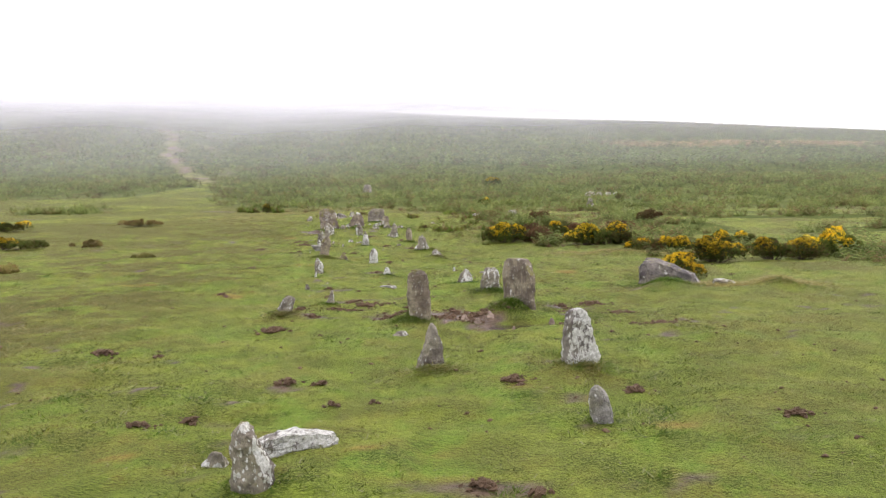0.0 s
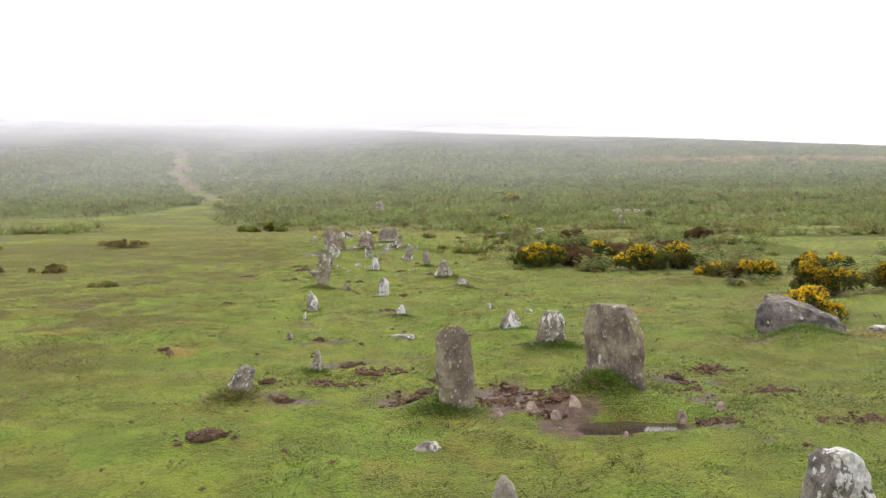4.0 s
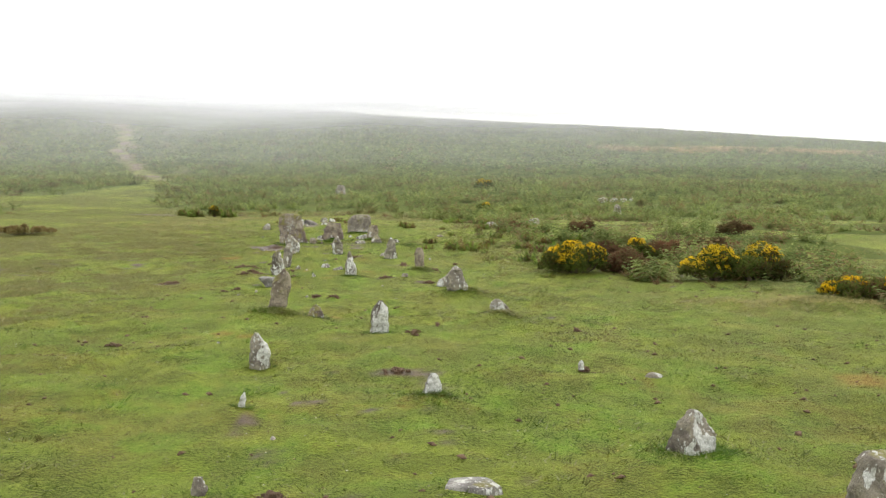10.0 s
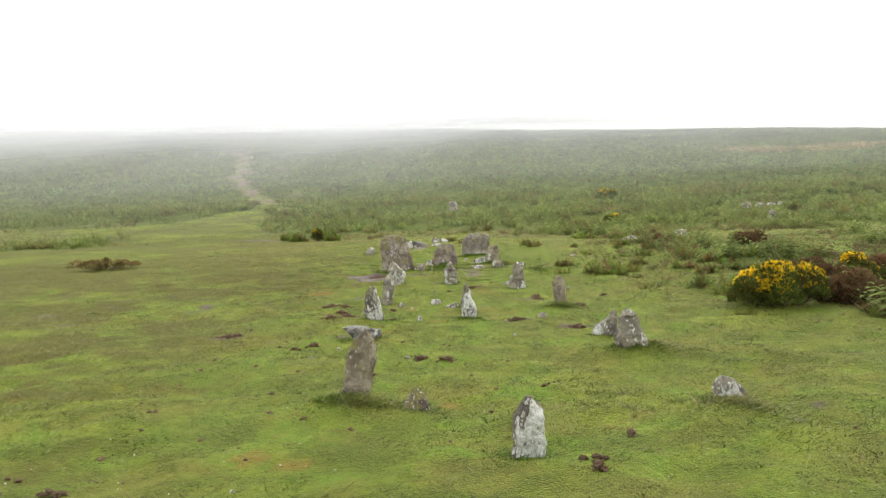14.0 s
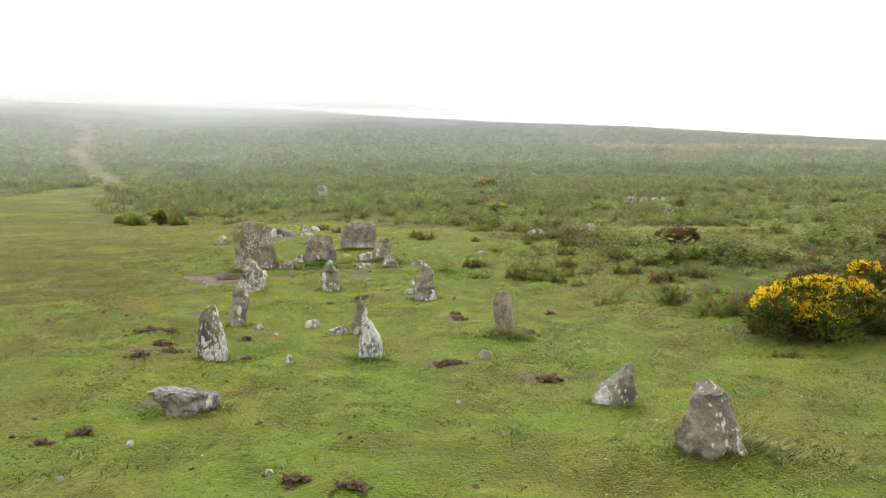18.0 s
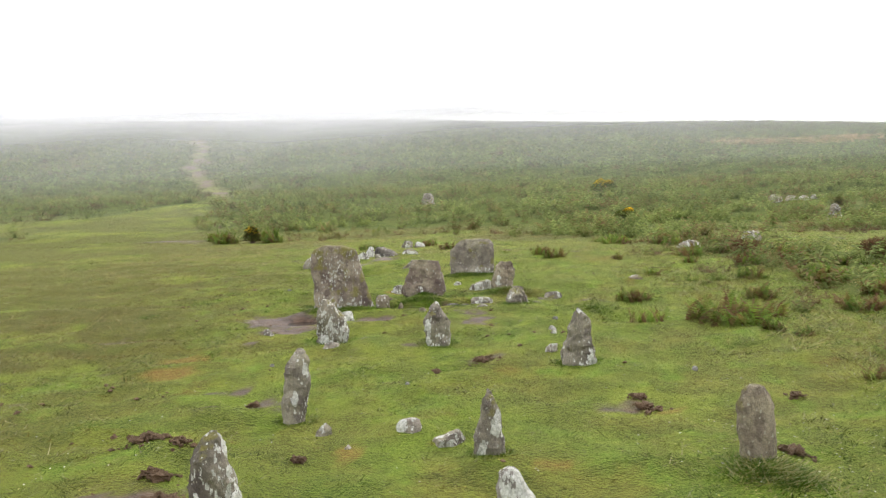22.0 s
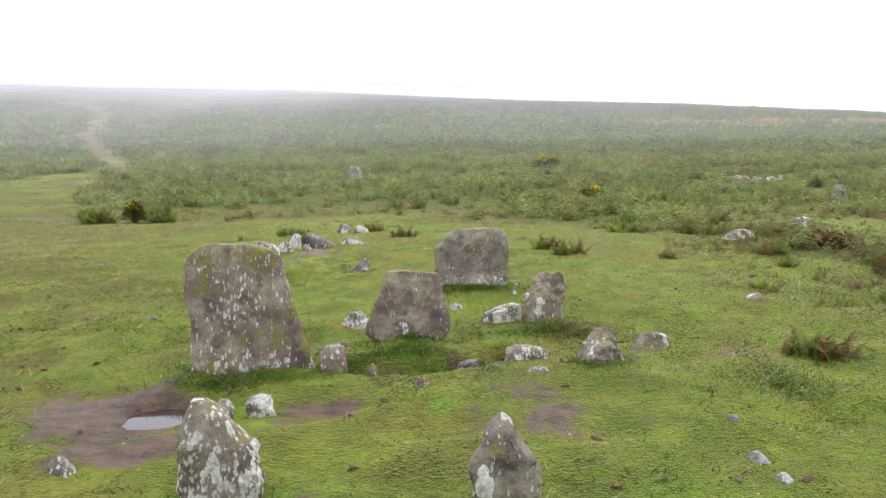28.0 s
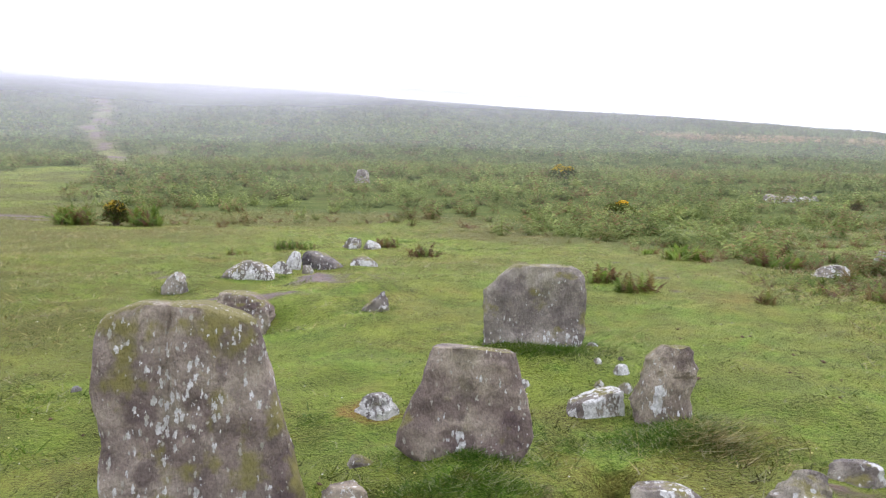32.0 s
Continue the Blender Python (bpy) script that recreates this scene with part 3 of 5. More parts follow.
M_HEATH = leaf_material("heather_sprigs", (0.155, 0.100, 0.052), (0.180, 0.175, 0.062), (0.170, 0.085, 0.048), 0.30, 0.8, 0.12)
M_FLOWER = leaf_material("gorse_blossom", (0.80, 0.50, 0.008), (0.95, 0.72, 0.03), (0.60, 0.34, 0.01), 0.15)
M_TORMENTIL = leaf_material("tormentil_petals", (0.75, 0.62, 0.12), (0.82, 0.78, 0.42), (0.78, 0.76, 0.60), 0.3)
M_STEM = plain("woody_stem", (0.06, 0.045, 0.03), (0.11, 0.08, 0.055), 40, 0.85)


def water_material():
    m, n, l, b = material("peaty_water")
    pos = n.new("ShaderNodeNewGeometry").outputs["Position"]
    l.new(mix(n, l, noise_node(n, l, pos, 6, 3), (0.030, 0.021, 0.016), (0.055, 0.040, 0.032)), b.inputs["Base Color"])
    b.inputs["Roughness"].default_value, b.inputs["IOR"].default_value = 0.04, 1.33
    bump(n, l, b, noise_node(n, l, pos, 30, 2), 0.05, 0.01)
    return m


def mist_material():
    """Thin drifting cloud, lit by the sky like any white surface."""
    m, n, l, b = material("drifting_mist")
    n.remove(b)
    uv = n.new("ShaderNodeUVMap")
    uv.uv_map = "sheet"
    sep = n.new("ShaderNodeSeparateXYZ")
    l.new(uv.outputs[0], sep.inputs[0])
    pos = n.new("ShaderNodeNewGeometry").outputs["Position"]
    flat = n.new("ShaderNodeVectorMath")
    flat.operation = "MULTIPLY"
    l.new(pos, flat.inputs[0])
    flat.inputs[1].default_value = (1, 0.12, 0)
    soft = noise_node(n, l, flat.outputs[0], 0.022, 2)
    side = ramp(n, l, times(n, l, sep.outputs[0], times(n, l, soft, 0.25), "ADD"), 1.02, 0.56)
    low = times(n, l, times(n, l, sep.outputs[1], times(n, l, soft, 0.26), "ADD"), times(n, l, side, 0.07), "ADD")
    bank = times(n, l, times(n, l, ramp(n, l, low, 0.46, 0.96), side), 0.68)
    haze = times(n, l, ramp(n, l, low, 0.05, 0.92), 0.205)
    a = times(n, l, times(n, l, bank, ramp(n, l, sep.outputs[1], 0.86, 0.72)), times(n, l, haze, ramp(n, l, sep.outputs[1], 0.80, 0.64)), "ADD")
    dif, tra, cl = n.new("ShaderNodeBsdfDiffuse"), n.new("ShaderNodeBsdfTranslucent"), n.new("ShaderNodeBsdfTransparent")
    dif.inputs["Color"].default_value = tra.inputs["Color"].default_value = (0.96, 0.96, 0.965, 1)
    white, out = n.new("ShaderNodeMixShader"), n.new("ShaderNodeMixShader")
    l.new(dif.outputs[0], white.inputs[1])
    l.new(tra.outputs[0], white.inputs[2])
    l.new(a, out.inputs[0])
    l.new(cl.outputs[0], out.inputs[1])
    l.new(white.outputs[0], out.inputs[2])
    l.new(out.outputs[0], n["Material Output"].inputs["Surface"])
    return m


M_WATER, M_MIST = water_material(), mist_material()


# ---- helpers for meshes ----
def mesh_from(name, verts, faces, mat, shade=False):
    """A mesh from arrays; every face has the same number of corners."""
    verts, faces = np.asarray(verts, np.float32), np.asarray(faces, np.int32)
    me = bpy.data.meshes.new(name)
    me.vertices.add(len(verts))
    me.vertices.foreach_set("co", verts.ravel())
    k = faces.shape[1]
    me.loops.add(faces.size)
    me.loops.foreach_set("vertex_index", faces.ravel())
    me.polygons.add(len(faces))
    me.polygons.foreach_set("loop_start", np.arange(0, faces.size, k, dtype=np.int32))
    if shade:
        me.polygons.foreach_set("use_smooth", np.ones(len(faces), bool))
    me.update(calc_edges=True)
    me.materials.append(mat)
    return me


def part(name, me, parent, label="", at=None):
    ob = new(name, me)
    ob.parent = parent
    if at is not None:
        ob.matrix_basis = at
    if label:
        ob["label"] = label
    return ob


def spread(dense, lo, hi, growth):
    """Coordinates with even steps inside and widening steps out to lo and hi."""
    a, step, out = list(dense), dense[1] - dense[0], []
    s, v = step, dense[-1]
    while v < hi:
        s *= growth
        v += s
        out.append(v)
    s, v, low = step, dense[0], []
    while v > lo:
        s *= growth
        v -= s
        low.append(v)
    return np.array(low[::-1] + a + out)


# ---- ground ----
gx = spread(np.concatenate([np.arange(-7.5, -5.7, 0.1), np.arange(-5.7, -2.0, 0.045), np.arange(-2.0, 5.5, 0.1)]), -900, 900, 1.09)
gy = spread(np.concatenate([np.arange(1.5, 28.8, 0.1), np.arange(28.8, 31.6, 0.045), np.arange(31.6, 35.0, 0.1)]), -250, 1400, 1.04)
gx = np.unique(np.concatenate([gx, np.arange(-62, -16, 0.9)]))
gy = np.unique(np.concatenate([gy, np.arange(56, 175, 1.1)]))
GX, GY = np.meshgrid(gx, gy)
GZ = land(GX, GY)
gi = np.arange(GX.size).reshape(GX.shape)
quads = np.stack([gi[:-1, :-1], gi[:-1, 1:], gi[1:, 1:], gi[1:, :-1]], -1).reshape(-1, 4)
ground_mesh = mesh_from("ground", np.stack([GX, GY, GZ], -1).reshape(-1, 3), quads, M_GROUND, True)
cov = np.stack(cover_values(GX.ravel(), GY.ravel()), -1).astype(np.float32)
layer = ground_mesh.color_attributes.new("cover", "FLOAT_COLOR", "POINT")
layer.data.foreach_set("color", cov.ravel())
ground_mesh.attributes.new("rust", "FLOAT", "POINT").data.foreach_set("value", rust_value(GX.ravel(), GY.ravel()).astype(np.float32))
ground = tagged(new("ground", ground_mesh), "wet green moorland turf rising to a misty bracken hill", "ground", kind="structure")

for px, py, rx, ry, level in POOLS:
    a = np.linspace(0, 2 * math.pi, 49)[:-1]
    r = 1.25 + 0.1 * np.sin(3 * a + px) + 0.06 * np.sin(5 * a)
    ring = np.stack([px + rx * r * np.cos(a), py + ry * r * np.sin(a), np.full(48, level)], -1)
    vs = np.vstack([ring, [[px, py, level]]])
    tagged(new("water", mesh_from("puddle", vs, [[i, (i + 1) % 48, 48] for i in range(48)], M_WATER)), "shallow peaty puddle reflecting the white sky", "puddle", kind="structure")

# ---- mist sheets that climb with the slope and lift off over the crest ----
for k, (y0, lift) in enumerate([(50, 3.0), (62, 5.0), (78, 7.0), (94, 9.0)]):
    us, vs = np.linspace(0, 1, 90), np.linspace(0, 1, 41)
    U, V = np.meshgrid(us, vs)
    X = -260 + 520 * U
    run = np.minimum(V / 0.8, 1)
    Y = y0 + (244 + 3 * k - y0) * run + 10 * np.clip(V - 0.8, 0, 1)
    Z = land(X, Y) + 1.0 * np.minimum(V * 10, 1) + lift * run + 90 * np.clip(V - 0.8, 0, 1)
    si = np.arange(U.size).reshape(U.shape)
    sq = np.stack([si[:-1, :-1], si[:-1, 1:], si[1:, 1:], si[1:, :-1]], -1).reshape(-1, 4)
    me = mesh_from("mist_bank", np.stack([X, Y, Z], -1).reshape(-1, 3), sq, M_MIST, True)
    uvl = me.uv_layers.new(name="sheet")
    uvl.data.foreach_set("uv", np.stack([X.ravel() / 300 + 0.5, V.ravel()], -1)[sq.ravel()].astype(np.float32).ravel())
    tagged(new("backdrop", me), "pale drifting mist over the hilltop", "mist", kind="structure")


# ---- stones ----
# silhouettes, foot to top: height, left and right edge as shares of the width
SHAPES = {
    "slab_waisted": ([0, 0.1, 0.25, 0.4, 0.55, 0.7, 0.85, 0.93, 1], [-0.49, -0.47, -0.46, -0.44, -0.475, -0.49, -0.485, -0.45, -0.30], [0.50, 0.47, 0.41, 0.36, 0.31, 0.275, 0.255, 0.23, 0.02]),
    "slab_hatchet": ([0, 0.1, 0.2, 0.4, 0.6, 0.75, 0.9, 1], [-0.18, -0.34, -0.49, -0.44, -0.38, -0.325, -0.28, -0.245], [0.05, 0.385, 0.47, 0.50, 0.48, 0.41, 0.385, 0.36]),
    "slab_domed": ([0, 0.5, 0.72, 0.86, 0.95, 1], [-0.50, -0.49, -0.47, -0.36, -0.25, -0.18], [0.48, 0.50, 0.50, 0.48, 0.44, 0.36]),
    "peak_left": ([0, 0.3, 0.5, 0.7, 0.85, 0.95, 1], [-0.45, -0.48, -0.50, -0.48, -0.44, -0.38, -0.28], [0.50, 0.50, 0.45, 0.28, 0.10, -0.02, -0.14]),
    "peak": ([0, 0.25, 0.5, 0.75, 0.92, 1], [-0.50, -0.50, -0.36, -0.27, -0.20, -0.10], [0.50, 0.49, 0.42, 0.32, 0.20, 0.06]),
    "fin": ([0, 0.25, 0.5, 0.75, 0.92, 1], [-0.50, -0.45, -0.31, -0.19, -0.14, -0.04], [0.50, 0.43, 0.38, 0.34, 0.28, 0.16]),
    "split": ([0, 0.3, 0.55, 0.75, 0.9, 1], [-0.46, -0.50, -0.46, -0.40, -0.30, -0.10], [0.36, 0.44, 0.49, 0.50, 0.48, 0.38]),
    "shelf": ([0, 0.3, 0.42, 0.7, 0.9, 1], [-0.50, -0.46, -0.18, 0.08, 0.20, 0.26], [0.50, 0.49, 0.47, 0.46, 0.42, 0.36]),
    "tall_slab": ([0, 0.15, 0.5, 0.8, 0.93, 1], [-0.44, -0.47, -0.50, -0.50, -0.46, -0.36], [0.50, 0.50, 0.49, 0.46, 0.39, 0.26]),
    "tapered": ([0, 0.3, 0.6, 0.85, 0.95, 1], [-0.50, -0.45, -0.38, -0.32, -0.26, -0.16], [0.50, 0.46, 0.40, 0.30, 0.22, 0.10]),
    "leaning_left": ([0, 0.2, 0.5, 0.8, 0.94, 1], [-0.17, -0.37, -0.45, -0.49, -0.46, -0.36], [0.50, 0.48, 0.44, 0.38, 0.27, 0.14]),
    "pillar": ([0, 0.2, 0.5, 0.8, 0.93, 1], [-0.30, -0.40, -0.48, -0.48, -0.38, -0.20], [0.50, 0.50, 0.46, 0.42, 0.33, 0.14]),
    "point": ([0, 0.25, 0.5, 0.75, 0.92, 1], [-0.50, -0.42, -0.26, -0.14, -0.06, -0.01], [0.50, 0.44, 0.34, 0.24, 0.16, 0.08]),
    "round": ([0, 0.3, 0.6, 0.8, 0.93, 1], [-0.47, -0.50, -0.46, -0.38, -0.24, -0.10], [0.48, 0.50, 0.47, 0.38, 0.25, 0.10]),
    "block": ([0, 0.35, 0.7, 0.9, 1], [-0.50, -0.50, -0.44, -0.38, -0.28], [0.50, 0.49, 0.45, 0.38, 0.26]),
    "boulder": ([0, 0.3, 0.6, 0.85, 0.96, 1], [-0.49, -0.49, -0.46, -0.43, -0.40, -0.36], [0.50, 0.46, 0.40, 0.30, 0.22, 0.14]),
    "anvil": ([0, 0.3, 0.5, 0.72, 0.9, 1], [-0.24, -0.28, -0.33, -0.46, -0.50, -0.34], [0.24, 0.32, 0.46, 0.50, 0.44, 0.02]),
    "sloping": ([0, 0.3, 0.55, 0.78, 0.92, 1], [-0.47, -0.50, -0.50, -0.48, -0.45, -0.40], [0.50, 0.46, 0.32, 0.12, -0.06, -0.20]),
    "wedge": ([0, 0.3, 0.65, 0.9, 1], [-0.5, -0.42, -0.2, 0.0, 0.08], [0.5, 0.46, 0.40, 0.32, 0.2]),
    "blade": ([0, 0.3, 0.6, 0.85, 0.95, 1], [-0.46, -0.50, -0.47, -0.43, -0.37, -0.22], [0.50, 0.48, 0.42, 0.33, 0.24, 0.08]),
    "humped": ([0, 0.4, 0.8, 1], [-0.50, -0.44, -0.25, -0.08], [0.50, 0.45, 0.3, 0.1]),
}


def stone_mesh(w, d, h, shape, seed, rough=0.05, sink=0.12, square=2.8, segs=30, crag=0.5, cuts=7, crisp=0.0, groove=0.0, chip=0.0):
    vv, left, right = SHAPES[shape]
    tiers = 19 if h > 0.2 else 11
    levels = np.concatenate([[-sink / h, -sink / h * 0.4], np.linspace(0, 0.75, tiers), 1 - 0.25 * (1 - np.linspace(0, 1, tiers * 2 // 3 + 1)[1:]) ** 1.6])
    ang = np.linspace(0, 2 * math.pi, segs + 1)[:-1]
    ca, sa = np.cos(ang), np.sin(ang)
    cx_, sy_ = np.sign(ca) * np.abs(ca) ** (2 / square), np.sign(sa) * np.abs(sa) ** (2 / square)
    off = Vector((seed * 7.3, seed * 3.1, seed * 1.7))
    size = min(w, h)
    rnd = random.Random(seed * 13 + 5)
    rings = []
    for v in levels:
        lo, hi = np.interp(v, vv, left) * w, np.interp(v, vv, right) * w
        depth = d / 2 * np.interp(v, [-0.2, 0, 0.6, 0.9, 1], [1.05, 1, 0.9, 0.6 + 0.25 * crisp, 0.36 + 0.42 * crisp])
        rings.append(np.stack([(lo + hi) / 2 + (hi - lo) / 2 * cx_, depth * sy_, np.full(segs, v * h)], -1))
    lo, hi = left[-1] * w, right[-1] * w
    rings.append(np.stack([(lo + hi) / 2 + (hi - lo) * (0.28 + 0.17 * crisp) * cx_, d * (0.12 + 0.2 * crisp) * sy_, np.full(segs, h * 1.008)], -1))
    verts = np.vstack(rings + [[[(lo + hi) / 2, 0, h * 1.012]]])
    for i in range(cuts):
        a, up = rnd.uniform(0, 6.283), rnd.uniform(-0.15, 0.85)
        nv = np.array([math.cos(a) * (1 - 0.3 * up), math.sin(a), up])
        nv = nv / np.linalg.norm(nv)
        reach = verts @ nv
        limit = reach.max() - (reach.max() - reach.mean()) * rnd.uniform(0.04 + chip, 0.2 + 2 * chip) * (0.55 if crisp else 1)
        verts = verts - nv[None] * np.maximum(reach - limit, 0)[:, None]

    def place(x, y, z):
        p = Vector((x, y, z))
        lump = noise.fractal(p * (2.2 / size) + off, 0.9, 2.0, 3)
        flake = abs(noise.noise(p * (4.5 / size) - off)) - 0.25
        q = Vector((p.x, p.y, p.z * 0.6)) * (3.0 / size) + off
        q = q + noise.noise_vector(q * 1.3) * 0.3
        cell = noise.voronoi(q)[1][0]
        facet = 0.8 * noise.noise(cell * 7.1) + 1.2 * noise.noise_vector(cell * 5.3).dot(q - cell)
        k = rough * size * (lump - flake * crag + facet * crag * (0.6 if w < 0.45 else 0.3)) + 0.005 * noise.noise(p * 24 + off)
        r = Vector((x / w, y / d, 0.3 * (z / h - 0.4)))
        r = r.normalized() if r.length > 1e-6 else Vector((0, 0, 1))
        if groove and z > 0.35 * h:
            line = -0.17 * w + 0.02 * noise.noise(Vector((0, 0, z * 9)))
            k -= groove * math.exp(-((x - line) / 0.022) ** 2) * min(1, (z / h - 0.35) * 4)
            y += groove * math.exp(-((x - line) / 0.022) ** 2) * min(1, (z / h - 0.35) * 4) * (1 if y < 0 else -1)
        return (x + r.x * k, y + r.y * k, z + 0.7 * rough * size * noise.noise(p * (2.5 / size) + off * 2) * max(z / h, 0))

    verts = [place(*p) for p in verts.tolist()]
    faces, n = [], len(levels)
    for i in range(n - 1):
        for j in range(segs):
            q = (j + 1) % segs
            faces.append((i * segs + j, i * segs + q, (i + 1) * segs + q, (i + 1) * segs + j))
    base, inner, top = (n - 1) * segs, n * segs, (n + 1) * segs
    for j in range(segs):
        q = (j + 1) % segs
        faces.append((base + j, base + q, inner + q, inner + j))
    me = bpy.data.meshes.new("stone")
    me.from_pydata(verts, [], faces + [(inner + j, inner + (j + 1) % segs, top) for j in range(segs)])
    me.polygons.foreach_set("use_smooth", np.ones(len(me.polygons), bool))
    me.update()
    me.set_sharp_from_angle(angle=radians(30))
    return me


STONES = []


def stone(name, label, x, y, w, h, d, shape, mat, yaw=0.0, lean=0.0, tip=0.0, group="", flip=False, rough=0.085, square=2.8, sink=0.12, category="stone", lift=0.0, crag=0.9, cuts=7, crisp=0.0, groove=0.0):
    """One stone with its foot in the turf. lean: degrees to the right; tip: degrees backwards."""
    STONES.append((x, y, w, d, h))
    chip = 0.12 if h < 0.2 else 0.0 if crisp or w > 0.4 else 0.02
    me = stone_mesh(w, d, h, shape, len(STONES) + 3, rough, sink, square, (220 if groove else 84) if w > 0.4 else 58 if h > 0.2 else 34, crag, cuts + (6 if chip else 0), crisp, groove, chip)
    me.materials.append(mat)
    ob = new(name, me)
    ob.matrix_basis = pose(x, y, float(land(np.array([x]), np.array([y]), False)[0]) + lift, -tip, lean, yaw) @ Matrix.Diagonal((-1 if flip else 1, 1, 1, 1))
    if flip:
        me.flip_normals()
    return tagged(ob, label, category, group)


ROW = "stones of the ancient stone rows"
stone("standing_stone", "short grey standing stone blotched with white and yellow lichen", -0.91, 4.15, 0.25, 0.35, 0.18, "fin", M_LICHEN, 10, -4, group=ROW, flip=True, crisp=0.3)
stone("fallen_stone", "low grey fallen slab half sunk in turf", -1.24, 4.62, 0.30, 0.09, 0.16, "humped", M_GREY, -8, group=ROW)
stone("fallen_stone", "long white-crusted fallen slab lying in turf", -0.84, 4.80, 0.72, 0.10, 0.22, "humped", M_CRUST, 7, -6, group=ROW, crisp=0.8, rough=0.2, crag=1.3)
stone("standing_stone", "small smooth rounded pale grey stone leaning in grass", 1.23, 5.28, 0.15, 0.25, 0.13, "round", M_PALE, 0, -12, group=ROW, cuts=1, crisp=0.1, rough=0.05)
stone("standing_stone", "leaning tooth-shaped stone white with crust lichen", 1.33, 6.86, 0.32, 0.51, 0.22, "tapered", M_CRUST, 16, -4, group=ROW, crisp=0.5, square=4.5)
stone("standing_stone", "slim pointed grey stone with lichened foot", 0.0, 6.91, 0.28, 0.43, 0.18, "point", M_GREY, 10, 0, group=ROW, cuts=1, crisp=0.1, sink=0.2)
stone("standing_stone", "upright brown-grey pillar stone with rounded top", -0.23, 9.70, 0.30, 0.68, 0.2, "pillar", M_BROWN, 0, 0, group=ROW, cuts=1, crisp=0.12, rough=0.05, sink=0.2)
stone("standing_stone", "tall broad brown granite slab set edgewise in a grassy hummock", 1.07, 10.2, 0.74, 0.66, 0.14, "tall_slab", M_BROWN, -65, 0, group=ROW, cuts=2, crisp=0.8, rough=0.03, square=4.0, sink=0.25)
stone("boulder", "large brown-grey boulder with a sloping top beside flowering gorse", 3.92, 13.2, 1.12, 0.48, 0.75, "sloping", M_DARK, -6, 2, -6, group=ROW, lift=-0.1, cuts=8, crisp=1.0, square=4.5, rough=0.09, crag=1.2, category="boulder")
stone("stone_rubble", "low pale stone strewn with dry grass", 4.60, 12.85, 0.6, 0.08, 0.4, "humped", M_GREY, -14)
stone("standing_stone", "short grey-green stone leaning beside muddy turf", -2.03, 10.08, 0.19, 0.28, 0.15, "block", M_GREY, 0, 19, group=ROW)
stone("standing_stone", "tiny pale stone in a grass tuft", -1.56, 11.0, 0.14, 0.25, 0.1, "point", M_GREY, 0, 8, group=ROW)
stone("standing_stone", "squat square-topped grey stone with lichen", 0.79, 12.33, 0.29, 0.43, 0.22, "block", M_LICHEN, 12, 3, group=ROW, crisp=0.6, square=4.0)
stone("standing_stone", "low pointed grey stone with pale crust", 0.43, 13.55, 0.31, 0.31, 0.24, "peak", M_LICHEN, 20, 0, group=ROW, crag=0.9)
stone("sunken_stone", "flat pale stone level with the grass", -0.38, 8.72, 0.22, 0.045, 0.16, "humped", M_GREY, rough=0.05)
stone("sunken_stone", "flat brown slab with white patch sunk in turf", -0.9, 12.98, 0.42, 0.02, 0.26, "humped", M_PALE, 4, rough=0.04)
stone("sunken_stone", "small pale stone barely showing in grass", -2.26, 13.0, 0.1, 0.09, 0.09, "round", M_GREY)
stone("standing_stone", "small white pointed stone on a grass tussock", -1.07, 14.82, 0.17, 0.2, 0.12, "peak", M_WHITE, 0, 4, group=ROW)
stone("standing_stone", "thin white splinter of stone", -2.38, 14.45, 0.07, 0.17, 0.06, "point", M_WHITE, 0, 8, group=ROW)
stone("standing_stone", "small upright grey stone streaked with pale lichen", -2.58, 16.03, 0.18, 0.31, 0.13, "peak_left", M_GREY, 0, 2, group=ROW)
stone("standing_stone", "upright stone with a white-crusted face", -1.6, 17.56, 0.21, 0.36, 0.15, "blade", M_LICHEN, 0, 4, group=ROW)
stone("standing_stone", "tall craggy brown-grey stone leaning in a hummock", -2.93, 18.85, 0.25, 0.6, 0.2, "leaning_left", M_BROWN, 15, 5, group=ROW, flip=True, crag=1.0, sink=0.2)
stone("loose_stone", "rounded pinkish-grey stone lying on turf", -2.44, 18.68, 0.22, 0.15, 0.17, "round", M_BROWN, group=ROW)
stone("standing_stone", "low pointed grey stone on a grassy bank", -0.18, 18.65, 0.25, 0.24, 0.17, "peak_left", M_GREY, 10, group=ROW)
stone("standing_stone", "craggy lichened grey stone with pale streaks", -0.60, 20.86, 0.32, 0.50, 0.22, "peak", M_GREY, 0, -3, group=ROW, crag=1.3, rough=0.1, sink=0.2)
stone("standing_stone", "small wedge of grey stone with a low pale shoulder", -0.74, 22.2, 0.29, 0.27, 0.17, "shelf", M_GREY, 0, 2, group=ROW, crag=1.2)
stone("standing_stone", "slim upright dark stone with a rounded top", -1.18, 24.56, 0.20, 0.47, 0.15, "pillar", M_BROWN, 0, 1, group=ROW, cuts=2, crisp=0.12, rough=0.05, sink=0.2)
stone("loose_stone", "pale flat stone half buried beside dark peat", -1.45, 23.76, 0.20, 0.06, 0.14, "humped", M_CREAM, -15)
stone("loose_stone", "small white stone at the foot of a pillar", -1.36, 24.55, 0.08, 0.06, 0.07, "round", M_WHITE)
stone("fallen_stone", "grey stone with a pale forked top, low in the turf", -3.64, 22.2, 0.46, 0.20, 0.22, "anvil", M_PALE, 8, 5, lift=-0.05, group=ROW, crag=1.4, rough=0.16, cuts=2, crisp=0.6)
